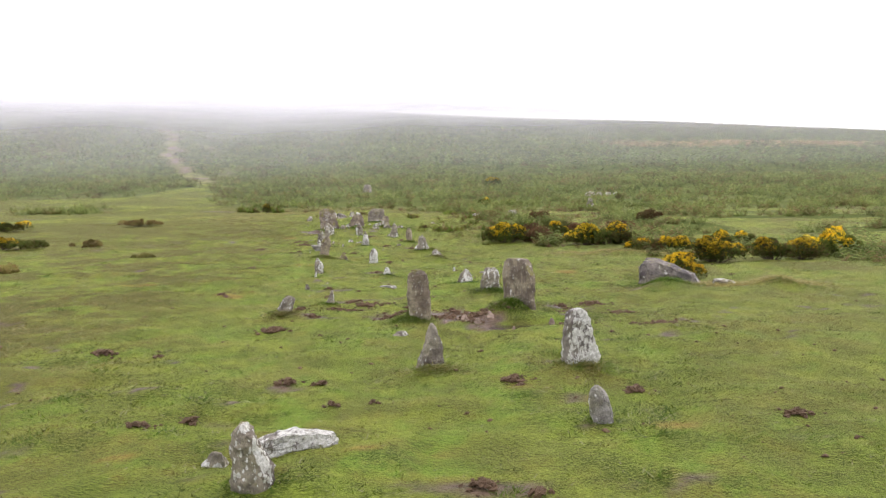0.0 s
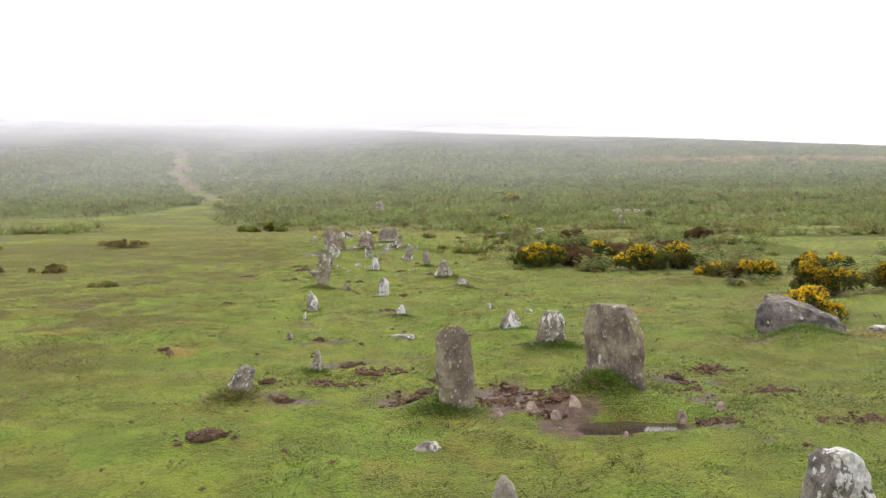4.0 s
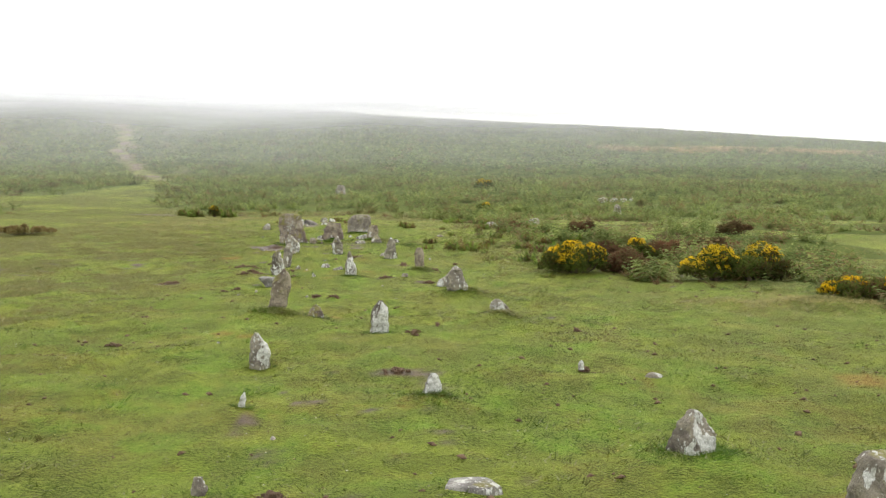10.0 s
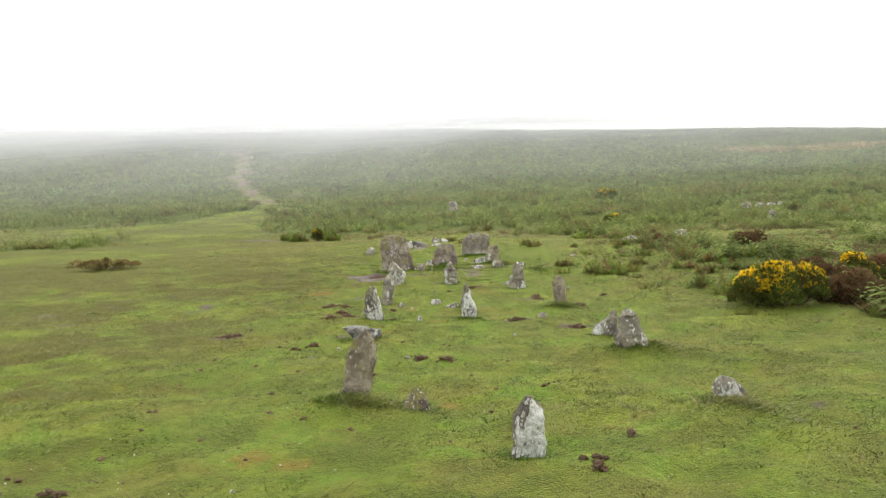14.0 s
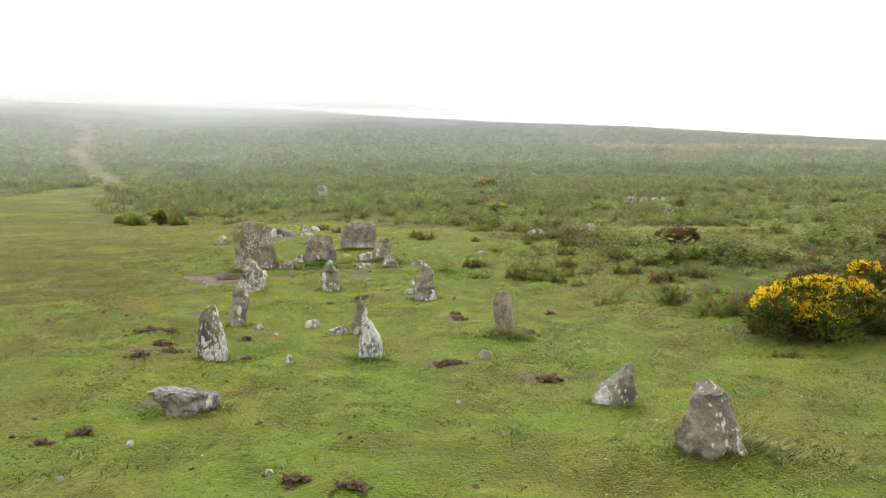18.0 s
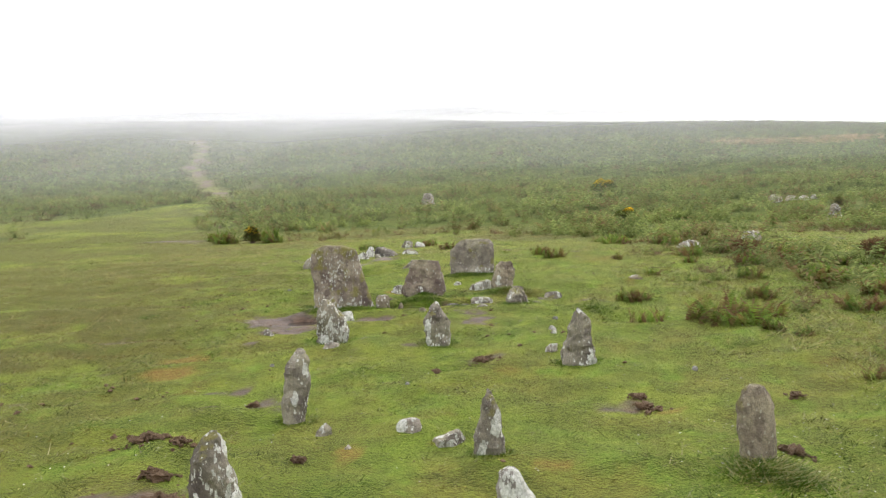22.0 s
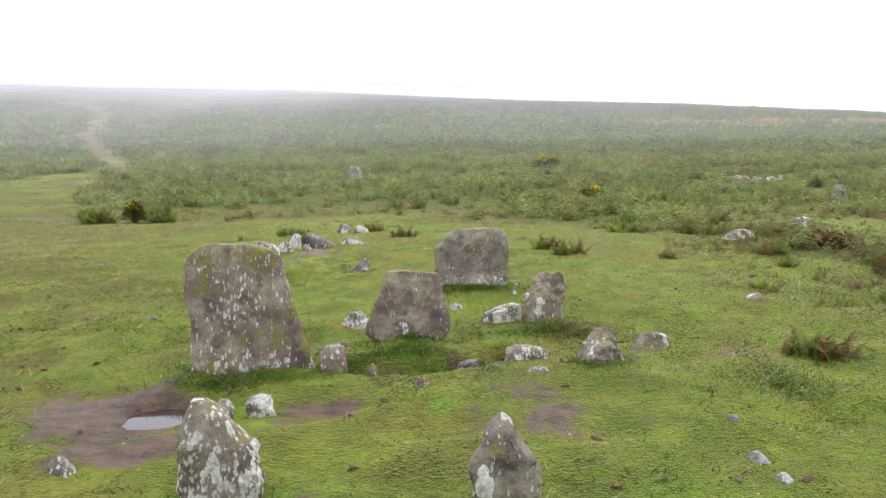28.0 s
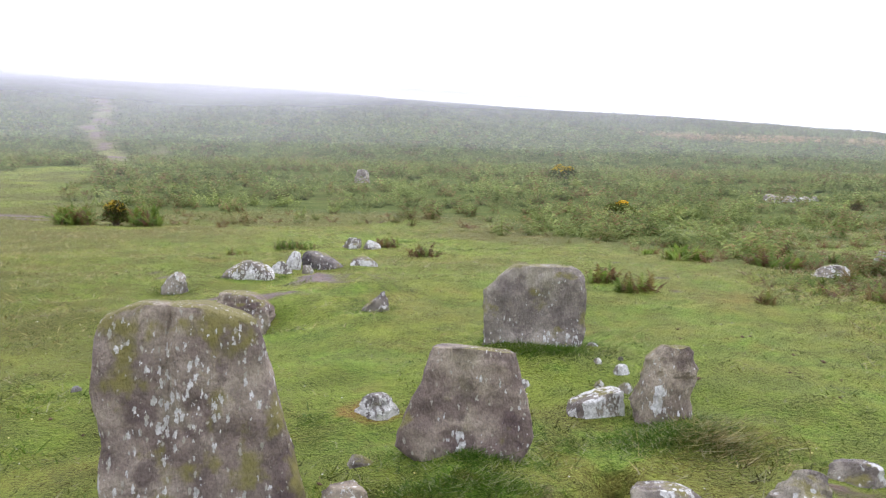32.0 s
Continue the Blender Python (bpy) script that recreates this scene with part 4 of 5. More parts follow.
stone("standing_stone", "upright stone mottled white with crust lichen", -3.83, 23.82, 0.25, 0.50, 0.17, "peak", M_LICHEN, -8, -3, group=ROW, rough=0.09, crag=1.1)
stone("standing_stone", "short pointed stone blotched with white lichen", -2.46, 23.68, 0.20, 0.38, 0.15, "peak_left", M_WHITE, 0, 4, group=ROW, crisp=0.2)
stone("standing_stone", "slim grey stone with a rounded point", -2.6, 24.95, 0.17, 0.40, 0.12, "peak", M_GREY, 0, 2, group=ROW)
stone("loose_stone", "rounded cream-coloured stone lying on turf", -3.13, 25.42, 0.19, 0.07, 0.13, "round", M_CREAM, 10)
stone("loose_stone", "flat ridged grey stone lying on turf", -2.88, 25.3, 0.29, 0.085, 0.16, "shelf", M_GREY, 18, crag=1.2)
stone("loose_stone", "small pale stone lying on turf", -3.15, 23.66, 0.09, 0.08, 0.08, "round", M_GREY)
stone("standing_stone", "upright grey-brown stone with a pale streaked side", -3.99, 25.78, 0.19, 0.55, 0.15, "pillar", M_GREY, 20, 2, group=ROW, flip=True, crag=0.9)
stone("loose_stone", "small leaning grey stone in the turf", -3.72, 25.48, 0.13, 0.09, 0.08, "wedge", M_GREY)
stone("standing_stone", "short thick stone blotched with white lichen", -4.31, 28.42, 0.34, 0.46, 0.22, "peak_left", M_LICHEN, 6, 0, group=ROW, sink=0.2, cuts=3, crisp=0.3)
stone("loose_stone", "flat white quartz stone lying on turf", -4.23, 27.95, 0.21, 0.05, 0.09, "humped", M_CREAM, 14)
stone("standing_stone", "low slanting grey stone with white lichen spots", -3.19, 28.17, 0.26, 0.42, 0.18, "peak_left", M_GREY, 0, 5, group=ROW, cuts=4)
stone("standing_stone", "fin-shaped grey stone with a pale foot", -1.85, 27.3, 0.32, 0.50, 0.19, "fin", M_GREY, 0, 0, group=ROW, crag=0.9, sink=0.2)
stone("loose_stone", "small cream stone beside a standing stone", -2.05, 27.78, 0.15, 0.07, 0.09, "block", M_CREAM, 10)
CIST = "slabs of the burial cist"
stone("cist_slab", "broad waisted brown granite slab topped with yellow-green lichen", -4.58, 30.28, 0.83, 0.84, 0.24, "slab_waisted", M_CIST, 6, 0, 3, CIST, cuts=3, crisp=1.0, groove=0.022, rough=0.034, square=4.0, sink=0.2, crag=0.7)
stone("cist_slab", "hatchet-shaped brown granite slab set in a hollow", -3.6, 30.78, 0.61, 0.56, 0.16, "slab_hatchet", M_SLAB, -4, 1, 6, CIST, cuts=2, crisp=1.0, rough=0.04, square=5.0, sink=0.08, lift=-0.075)
stone("cist_slab", "domed grey granite slab with pale lichen", -3.02, 32.78, 0.70, 0.61, 0.22, "slab_domed", M_FOOT, -3, 0, 2, CIST, cuts=3, crisp=1.0, rough=0.05, square=4.2, sink=0.2)
stone("cist_slab", "upright stone with a cracked lower shoulder by the hollow", -2.53, 31.38, 0.31, 0.46, 0.2, "split", M_BROWN, 12, 2, 0, CIST, crag=1.0, crisp=0.6, lift=-0.06)
stone("loose_stone", "knobbly leaning grey stone on the bank of the hollow", -2.36, 30.22, 0.30, 0.26, 0.2, "boulder", M_GREY, 20, 14, crag=1.3, rough=0.11)
stone("loose_stone", "flat pale grey stone lying on turf", -1.86, 30.72, 0.42, 0.09, 0.24, "humped", M_GREY, -8)
stone("loose_stone", "flat grey stone level with the grass", -2.77, 30.02, 0.2, 0.05, 0.14, "humped", M_GREY)
stone("loose_stone", "jagged white quartz block in the grass", -4.02, 31.5, 0.36, 0.11, 0.2, "humped", M_WHITE, 10, crag=1.6, rough=0.12, cuts=9)
stone("loose_stone", "flat angular white-blotched stone beside the hollow", -2.86, 31.52, 0.36, 0.10, 0.2, "sloping", M_LICHEN, 8, -6, crisp=1.0, square=5.0, cuts=6, flip=True)
stone("loose_stone", "small white stone in the grass", -3.2, 31.92, 0.13, 0.05, 0.1, "round", M_WHITE)
stone("loose_stone", "small white stone by the domed slab", -2.62, 32.72, 0.13, 0.06, 0.1, "humped", M_WHITE)
stone("loose_stone", "small pale stone on the bank", -2.55, 32.15, 0.13, 0.06, 0.1, "round", M_WHITE)
KERB = "tumbled stones of the cairn"
stone("cairn_stone", "broad white-crusted boulder of the tumbled cairn", -5.72, 36.0, 0.62, 0.22, 0.4, "humped", M_LICHEN, 6, group=KERB, crisp=0.6, rough=0.1, lift=-0.06)
stone("cairn_stone", "small upright white-topped stone of the cairn", -5.36, 36.75, 0.17, 0.20, 0.14, "block", M_WHITE, 10, 8, group=KERB)
stone("cairn_stone", "dark tilted slab of the cairn", -5.04, 37.05, 0.54, 0.23, 0.35, "sloping", M_DARK, -12, 4, group=KERB, crisp=0.8, cuts=9, lift=-0.05)
stone("cairn_stone", "flat white slab of the cairn", -4.56, 37.2, 0.52, 0.12, 0.28, "humped", M_LICHEN, group=KERB)
stone("cairn_stone", "jagged white rock behind the cairn", -4.92, 39.7, 0.36, 0.17, 0.26, "block", M_LICHEN, group=KERB, crag=1.4, rough=0.12)
stone("cairn_stone", "second jagged pale rock behind the cairn", -4.62, 39.6, 0.30, 0.15, 0.24, "peak_left", M_GREY, group=KERB, crag=1.2)
stone("cairn_stone", "rust-brown cracked block above the cairn hollow", -5.34, 34.15, 0.52, 0.24, 0.34, "boulder", M_SLAB, -10, 5, group=KERB, crisp=0.9, square=5.0, cuts=9, lift=-0.06)
stone("cairn_stone", "grey stone at the edge of the cairn", -6.27, 35.15, 0.25, 0.20, 0.2, "peak_left", M_GREY, group=KERB, flip=True)
stone("cairn_stone", "angular grey stone on the cairn bank", -4.22, 34.2, 0.28, 0.17, 0.2, "shelf", M_GREY, group=KERB, crag=1.1)
stone("cairn_stone", "low grey filler stone of the cairn", -5.46, 36.5, 0.34, 0.13, 0.22, "humped", M_GREY, group=KERB)
stone("cairn_stone", "small angular stone of the low cairn", -5.16, 36.5, 0.16, 0.07, 0.12, "block", M_GREY, 40, group=KERB)
for sx, sy, sw in [(-2.72, 32.0, 0.1), (-2.6, 31.85, 0.12), (-2.48, 32.45, 0.08), (-2.66, 32.35, 0.1)]:
    stone("loose_stone", "small pale stone by the cist", sx, sy, sw, sw * 0.4, sw * 0.8, "block", M_LICHEN, sw * 900, sink=0.03)
stone("loose_stone", "dark grey block at the foot of the waisted slab", -4.06, 30.2, 0.21, 0.17, 0.15, "block", M_BROWN, 8, crisp=0.8, square=4.5)
stone("loose_stone", "mossy stone beside the puddle", -4.56, 29.45, 0.2, 0.11, 0.13, "humped", M_GREY)
stone("loose_stone", "white-blotched stone beside the puddle", -4.37, 29.42, 0.23, 0.11, 0.15, "block", M_LICHEN, 10)
stone("loose_stone", "small reddish stone on turf", -3.5, 29.8, 0.14, 0.06, 0.1, "block", M_BROWN)
stone("loose_stone", "small tan stone in the hollow", -3.8, 30.02, 0.09, 0.08, 0.08, "round", M_BROWN)
stone("loose_stone", "long dark flat stone along the hollow", -3.20, 30.34, 0.46, 0.09, 0.12, "humped", M_DARK, 38, -10, lift=-0.09)
stone("loose_stone", "short dark stone lying in the muddy hollow", -3.0, 30.28, 0.26, 0.08, 0.1, "humped", M_DARK, 14, lift=-0.06)
stone("loose_stone", "flat mossy-topped rock at the lip of the hollow", -2.80, 30.46, 0.38, 0.10, 0.2, "boulder", M_GREY, 6, crisp=0.7, lift=-0.03)
stone("loose_stone", "flat stone in the hollow", -4.06, 30.82, 0.18, 0.05, 0.1, "humped", M_GREY)
for sx, sy, sw in [(-2.0, 28.66, 0.13), (-1.94, 29.1, 0.1), (-5.7, 31.7, 0.07), (-1.27, 29.05, 0.06), (-0.95, 26.9, 0.07), (-5.3, 33.4, 0.06), (-3.35, 31.3, 0.08), (-3.9, 20.9, 0.05), (-4.6, 27.2, 0.05), (-3.3, 26.6, 0.05)]:
    stone("pebble", "small pale stone lying on turf", sx, sy, sw, sw * 0.38, sw * 0.8, "block" if sw < 0.09 else "humped", M_PALE, sw * 900, sink=0.03)
for sx, sy, sw in [(0.42, 10.02, 0.09), (0.56, 9.72, 0.08), (0.66, 9.6, 0.15), (0.62, 9.8, 0.1), (1.4, 9.35, 0.12), (0.95, 9.05, 0.05), (1.72, 9.5, 0.1), (0.1, 9.5, 0.07), (0.9, 8.85, 0.05), (0.35, 9.55, 0.13), (0.5, 9.35, 0.11), (0.25, 9.7, 0.08)]:
    stone("pebble", "rounded tan stone in wet mud", sx, sy, sw, sw * 0.55, sw * 0.75, "block", M_PEBBLE, sw * 900, sink=0.03)
stone("boulder", "flat grey rock among heath grass", -0.57, 32.0, 0.30, 0.08, 0.2, "humped", M_BROWN, lift=-0.03)
stone("loose_stone", "flat pale stone sunk in the turf", 0.79, 15.6, 0.26, 0.05, 0.1, "humped", M_GREY, -10, lift=-0.02)
stone("boulder", "grey rock showing through heath", 1.4, 37.1, 0.6, 0.13, 0.35, "humped", M_GREY)
stone("boulder", "pale rock among bracken", 3.2, 38.9, 0.5, 0.22, 0.3, "block", M_GREY)
stone("boulder", "pale boulder standing among bracken", -6.9, 65.5, 0.75, 0.62, 0.6, "block", M_GREY)
stone("boulder", "grey boulder standing among bracken", 8.6, 47.6, 0.45, 0.55, 0.35, "peak", M_GREY)
for bx, by, bw in [(10.6, 59.2, 0.9), (11.5, 59.8, 0.8), (12.2, 60.0, 0.7), (11.0, 60.6, 0.8), (12.8, 60.4, 0.6)]:
    stone("boulder", "whitish rock of a clitter patch in bracken", bx, by, bw * 0.8, bw * 0.32, bw * 0.7, "humped", M_GREY, bw * 60)


# ---- clods of peat and dung ----
def lump_mesh(seed, fine=2):
    bm = bmesh.new()
    bmesh.ops.create_icosphere(bm, subdivisions=fine, radius=1.0)
    o = Vector((seed * 5.1, seed * 2.3, seed))
    for v in bm.verts:
        k = 1 + 0.75 * noise.fractal(v.co * 2.6 + o, 0.6, 2.1, 4) - 0.7 * abs(noise.noise(v.co * 3.9 - o))
        v.co = v.co * k
        v.co.z = v.co.z * 0.62
    me = bpy.data.meshes.new("clod")
    bm.to_mesh(me)
    bm.free()
    me.materials.append(M_PEAT)
    return me


LUMPS = [lump_mesh(i) for i in range(9)]


def heap(x, y, w, dpt=None, tall=0.05):
    """A scuffed heap of dark clods on the turf."""
    rnd = random.Random(int(x * 731 + y * 97))
    dpt = dpt or w * 0.7
    root = new("peat_heap")
    z0 = gz(x, y)
    root.matrix_basis = pose(x, y, z0)
    tagged(root, "dark crumbly heap of wet peat clods on turf", "peat", "scuffed peat heaps")
    for i in range(max(6, int(w * 120))):
        a, r = rnd.uniform(0, 6.28), min(1.5, abs(rnd.gauss(0, 0.62)))
        px, py = math.cos(a) * r * w * 0.5, math.sin(a) * r * dpt * 0.5
        s = (0.006 + 0.023 * rnd.random() ** 2.2) * (1.3 - 0.6 * r) * min(0.8 + w, 1.15)
        at = pose(px, py, gz(x + px, y + py) - z0 + s * 0.12 + tall * 0.5 * max(0, 1 - r), rnd.uniform(-25, 25), rnd.uniform(-25, 25), rnd.uniform(0, 360))
        part("clod", LUMPS[rnd.randrange(9)], root, at=at @ Matrix.Diagonal((s * rnd.uniform(0.9, 1.4), s, s * rnd.uniform(0.8, 1.5), 1)))


for hx, hy, hw in [(-1.2, 6.5, 0.3), (-0.92, 6.47, 0.22), (0.72, 6.5, 0.36), (1.64, 6.1, 0.26), (-1.9, 8.95, 0.4), (-3.35, 7.75, 0.38), (-1.95, 5.2, 0.27), (-1.66, 5.4, 0.2),
                   (-0.71, 5.7, 0.16), (-0.41, 5.73, 0.1), (0.38, 4.2, 0.3), (0.66, 4.08, 0.2), (2.62, 5.38, 0.3), (-1.3, 11.5, 0.38), (-1.9, 10.6, 0.3), (-1.6, 9.9, 0.3),
                   (-0.65, 9.95, 0.45), (-1.88, 8.9, 0.44), (-1.36, 15.75, 0.3), (-1.22, 17.36, 0.19), (-1.86, 12.88, 0.22), (-1.33, 12.6, 0.13), (0.25, 15.82, 0.22),
                   (-4.47, 24.6, 0.32), (-1.8, 23.5, 0.38), (-1.0, 23.02, 0.42), (-4.3, 24.25, 0.34), (-4.5, 23.95, 0.3), (-1.53, 25.95, 0.34), (-2.72, 27.45, 0.3),
                   (-4.55, 25.1, 0.27), (-4.42, 26.1, 0.18), (-3.56, 23.97, 0.14), (-5.43, 22.45, 0.45), (0.45, 9.4, 0.3), (0.2, 10.4, 0.4), (-4.85, 25.2, 0.5), (1.7, 10.6, 0.3),
                   (-3.75, 24.9, 0.12), (-0.85, 24.95, 0.25), (-0.35, 10.55, 0.35), (0.9, 10.7, 0.3), (-2.75, 7.6, 0.14), (-0.95, 17.9, 0.1), (-4.2, 16.9, 0.2), (-3.4, 12.2, 0.16)]:
    heap(hx, hy, hw)
for hx, hy, hw, hd in [(0.55, 9.75, 1.0, 0.5), (0.1, 9.9, 0.7, 0.5), (1.6, 9.2, 0.5, 0.3), (2.4, 10.3, 0.7, 0.6), (2.7, 9.3, 0.8, 0.5), (2.2, 11.3, 0.7, 0.5), (0.35, 10.2, 1.1, 0.5), (-0.5, 10.1, 0.7, 0.4), (1.75, 10.2, 0.4, 0.7), (-1.35, 10.5, 0.8, 0.5), (-1.0, 11.0, 0.9, 0.6)]:
    heap(hx, hy, hw, hd, 0.0)
tagged(new("pale_fungus", stone_mesh(0.05, 0.05, 0.06, "round", 99, sink=0.02)), "small pale round object on a peat clod", "fungus").matrix_basis = pose(0.23, 15.76, gz(0.23, 15.76) + 0.05)
bpy.data.objects["pale_fungus"].data.materials.append(M_WHITE)

for hx, hy, hw in [(-2.73, 20.84, 0.24), (-2.44, 20.68, 0.22), (-4.11, 21.75, 0.22), (-4.3, 21.6, 0.16), (-3.51, 12.34, 0.2), (-0.39, 26.19, 0.2), (-1.53, 26.2, 0.22), (-3.1, 27.1, 0.14), (-1.22, 17.2, 0.16), (0.6, 17.8, 0.14)]:
    heap(hx, hy, hw)
for sx, sy, sw in [(-2.89, 21.02, 0.07), (-3.75, 21.5, 0.08), (-1.8, 22.29, 0.05), (-2.06, 13.9, 0.05), (-3.16, 16.88, 0.04), (-5.11, 28.8, 0.2), (-2.0, 28.42, 0.1), (-3.49, 25.15, 0.06)]:
    stone("pebble", "small tan stone lying in short turf", sx, sy, sw, sw * 0.36, sw * 0.75, "round" if sw < 0.09 else "humped", M_CREAM if sw < 0.09 else M_GREY, sw * 1400, sink=0.03)

# crumbs of dung strewn over the turf
rg = np.random.default_rng(21)
n_c = 2600
cx = rg.uniform(-8, 6, n_c)
cy = rg.uniform(2.5, 34, n_c)
keep = vnoise(cx, cy, 2.2, 5) + rg.uniform(-0.25, 0.25, n_c) > 0.55
cx, cy = cx[keep], cy[keep]
cz = land(cx, cy)
crumb = lump_mesh(3, 1)
ico = np.array([v.co[:] for v in crumb.vertices])
icof = np.array([p.vertices[:] for p in crumb.polygons])
cs = 0.006 + 0.02 * rg.random(len(cx)) ** 2.4
ct = rg.uniform(0, 6.28, len(cx))
rx_ = ico[None, :, 0] * np.cos(ct)[:, None] - ico[None, :, 1] * np.sin(ct)[:, None]
ry_ = ico[None, :, 0] * np.sin(ct)[:, None] + ico[None, :, 1] * np.cos(ct)[:, None]
cv = np.stack([cx[:, None] + rx_ * cs[:, None] * 1.4, cy[:, None] + ry_ * cs[:, None], cz[:, None] + 0.006 + ico[None, :, 2] * cs[:, None]], -1)
cf = icof[None] + (np.arange(len(cx)) * len(ico))[:, None, None]
tagged(new("droppings", mesh_from("droppings", cv.reshape(-1, 3), cf.reshape(-1, 3), M_PEAT, True)), "small dark droppings scattered over the turf", "droppings", kind="stuff")


# ---- plants ----
def frond_arrays(rnd, length, arch, pairs, width, full=0.52):
    """One arching fern frond as triangles: a rib with pairs of tapering side leaves."""
    v, f = [], []
    up = rnd.uniform(0.75, 1.15)
    for i in range(pairs):
        s = (i + 0.6) / pairs
        px, pz = length * (0.35 * s + 0.5 * s * s * arch), length * up * (s - 0.55 * arch * s * s)
        reach = width * length * (1 - 0.85 * s) * (0.55 if i == 0 else 1) * rnd.uniform(0.8, 1.2)
        wide = length / pairs * full
        for side in (1, -1):
            k = len(v)
            v += [(px - wide * 0.5, 0, pz), (px + wide * 0.6, 0, pz + wide * 0.35), (px + reach * 0.45, side * reach, pz - reach * rnd.uniform(0.05, 0.5))]
            f.append((k, k + 1, k + 2))
    k = len(v)
    v += [(0, -0.006, 0), (0, 0.006, 0), (length * (0.35 + 0.5 * arch) * 0.9, 0, length * up * 0.9 * (1 - 0.55 * arch))]
    f.append((k, k + 1, k + 2))
    return np.array(v), np.array(f)


def clump_arrays(seed, fronds, pairs, length, width=0.42):
    rnd = random.Random(seed)
    vs, fs, n = [], [], 0
    for i in range(fronds):
        v, f = frond_arrays(rnd, length * rnd.uniform(0.6, 1.1), rnd.uniform(0.15, 0.75), pairs, width)
        a = 6.28 * (i + rnd.uniform(-0.4, 0.4)) / fronds
        c, s = math.cos(a), math.sin(a)
        v = np.stack([v[:, 0] * c - v[:, 1] * s, v[:, 0] * s + v[:, 1] * c, v[:, 2]], -1) + np.array([rnd.uniform(-0.12, 0.12), rnd.uniform(-0.12, 0.12), 0]) * length
        vs.append(v)
        fs.append(f + n)
        n += len(v)
    return np.vstack(vs), np.vstack(fs)


def strew(x, y, kinds, lo, hi, gen, size=None):
    """Copies of the clumps at the places given, joined into arrays."""
    z = land(x, y)
    allv, allf, n = [], [], 0
    pick = gen.integers(0, len(kinds), len(x))
    for k, (v, f) in enumerate(kinds):
        sel = pick == k
        m = int(sel.sum())
        if not m:
            continue
        a, s = gen.uniform(0, 6.28, m), gen.uniform(lo, hi, m) * (1 if size is None else size[sel])
        c, sn = np.cos(a)[:, None], np.sin(a)[:, None]
        vx, vy = v[None, :, 0] * c - v[None, :, 1] * sn, v[None, :, 0] * sn + v[None, :, 1] * c
        vv = np.stack([x[sel][:, None] + vx * s[:, None], y[sel][:, None] + vy * s[:, None], z[sel][:, None] - 0.03 + v[None, :, 2] * (s * gen.uniform(0.8, 1.15, m))[:, None]], -1)
        allv.append(vv.reshape(-1, 3))
        allf.append((f[None] + (np.arange(m) * len(v))[:, None, None] + n).reshape(-1, 3))
        n += m * len(v)
    return np.vstack(allv), np.vstack(allf)


gen = np.random.default_rng(5)


def bracken_band(y0, y1, count, kinds, lo, hi, lump, even):
    """Bracken that stands in uneven clumps with darker gaps between them."""
    y = gen.uniform(y0 - 8, y1 + 8, count)
    x = (gen.uniform(-1, 1, count)) * (0.62 * y + 6) - 2
    mound = vnoise(x, y, lump, 5) * 0.6 + vnoise(x, y, lump * 0.45, 1) * 0.4
    c = bracken_cover(x, y) * (1 - even + even * smooth(0.36, 0.56, mound)) * (1 - 0.25 * smooth(0.55, 0.75, vnoise(x, y, 7.5, 6)))
    c = c * smooth(-8, 8, y - y0) * (1 - smooth(-8, 8, y - y1))
    keep = (gen.random(count) < c) & ((y - 27) * 0.66 + 12 > np.abs(x + 3.7) - 14)
    return strew(x[keep], y[keep], kinds, lo, hi, gen, ((1 - even * 0.8 + 1.4 * even * smooth(0.36, 0.7, mound)) * (1 - 0.5 * smooth(215, 245, y)))[keep])


near_kinds = [clump_arrays(s, 7, 6, 0.36, 0.42) for s in range(6)]
mid_kinds = [clump_arrays(20 + s, 5, 4, 0.42, 0.5) for s in range(6)]
far_kinds = [clump_arrays(40 + s, 4, 2, 0.66, 0.6) for s in range(4)]
for lab, mat, (v, f) in [("knee-high green bracken covering the moor", M_FERN, bracken_band(16, 60, 19000, near_kinds, 0.75, 1.5, 1.0, 0.85)),
                    ("green bracken on the rising slope", M_FERN, bracken_band(60, 112, 26000, mid_kinds, 0.85, 1.4, 1.3, 0.65)),
                    ("distant bracken on the hill", M_FAR, bracken_band(112, 255, 34000, far_kinds, 1.0, 1.6, 2.6, 0.3))]:
    tagged(new("bracken", mesh_from("bracken", v, f, mat)), lab, "bracken", kind="stuff")

y = gen.uniform(130, 156, 9000)
x = gen.uniform(24, 94, 9000)
keep = gen.random(9000) < ochre_band(x, y) * 0.85
v, f = strew(x[keep], y[keep], far_kinds, 0.8, 1.4, gen)
tagged(new("bleached_bracken", mesh_from("bleached_bracken", v, f, M_DRYFERN)), "distant band of bleached orange bracken and gorse", "bracken", kind="stuff")

y = gen.uniform(16, 68, 9000)
x = gen.uniform(-1, 1, 9000) * (0.62 * y + 6) - 2
c = bracken_cover(x, y)
keep = (c > 0.06) & (c < 0.6) & (gen.random(9000) < 0.4)
v, f = strew(x[keep], y[keep], near_kinds, 0.4, 0.85, gen)
tagged(new("rusty_bracken", mesh_from("rusty_bracken", v, f, M_RUST)), "low browning bracken along the edge of the turf", "bracken", kind="stuff")

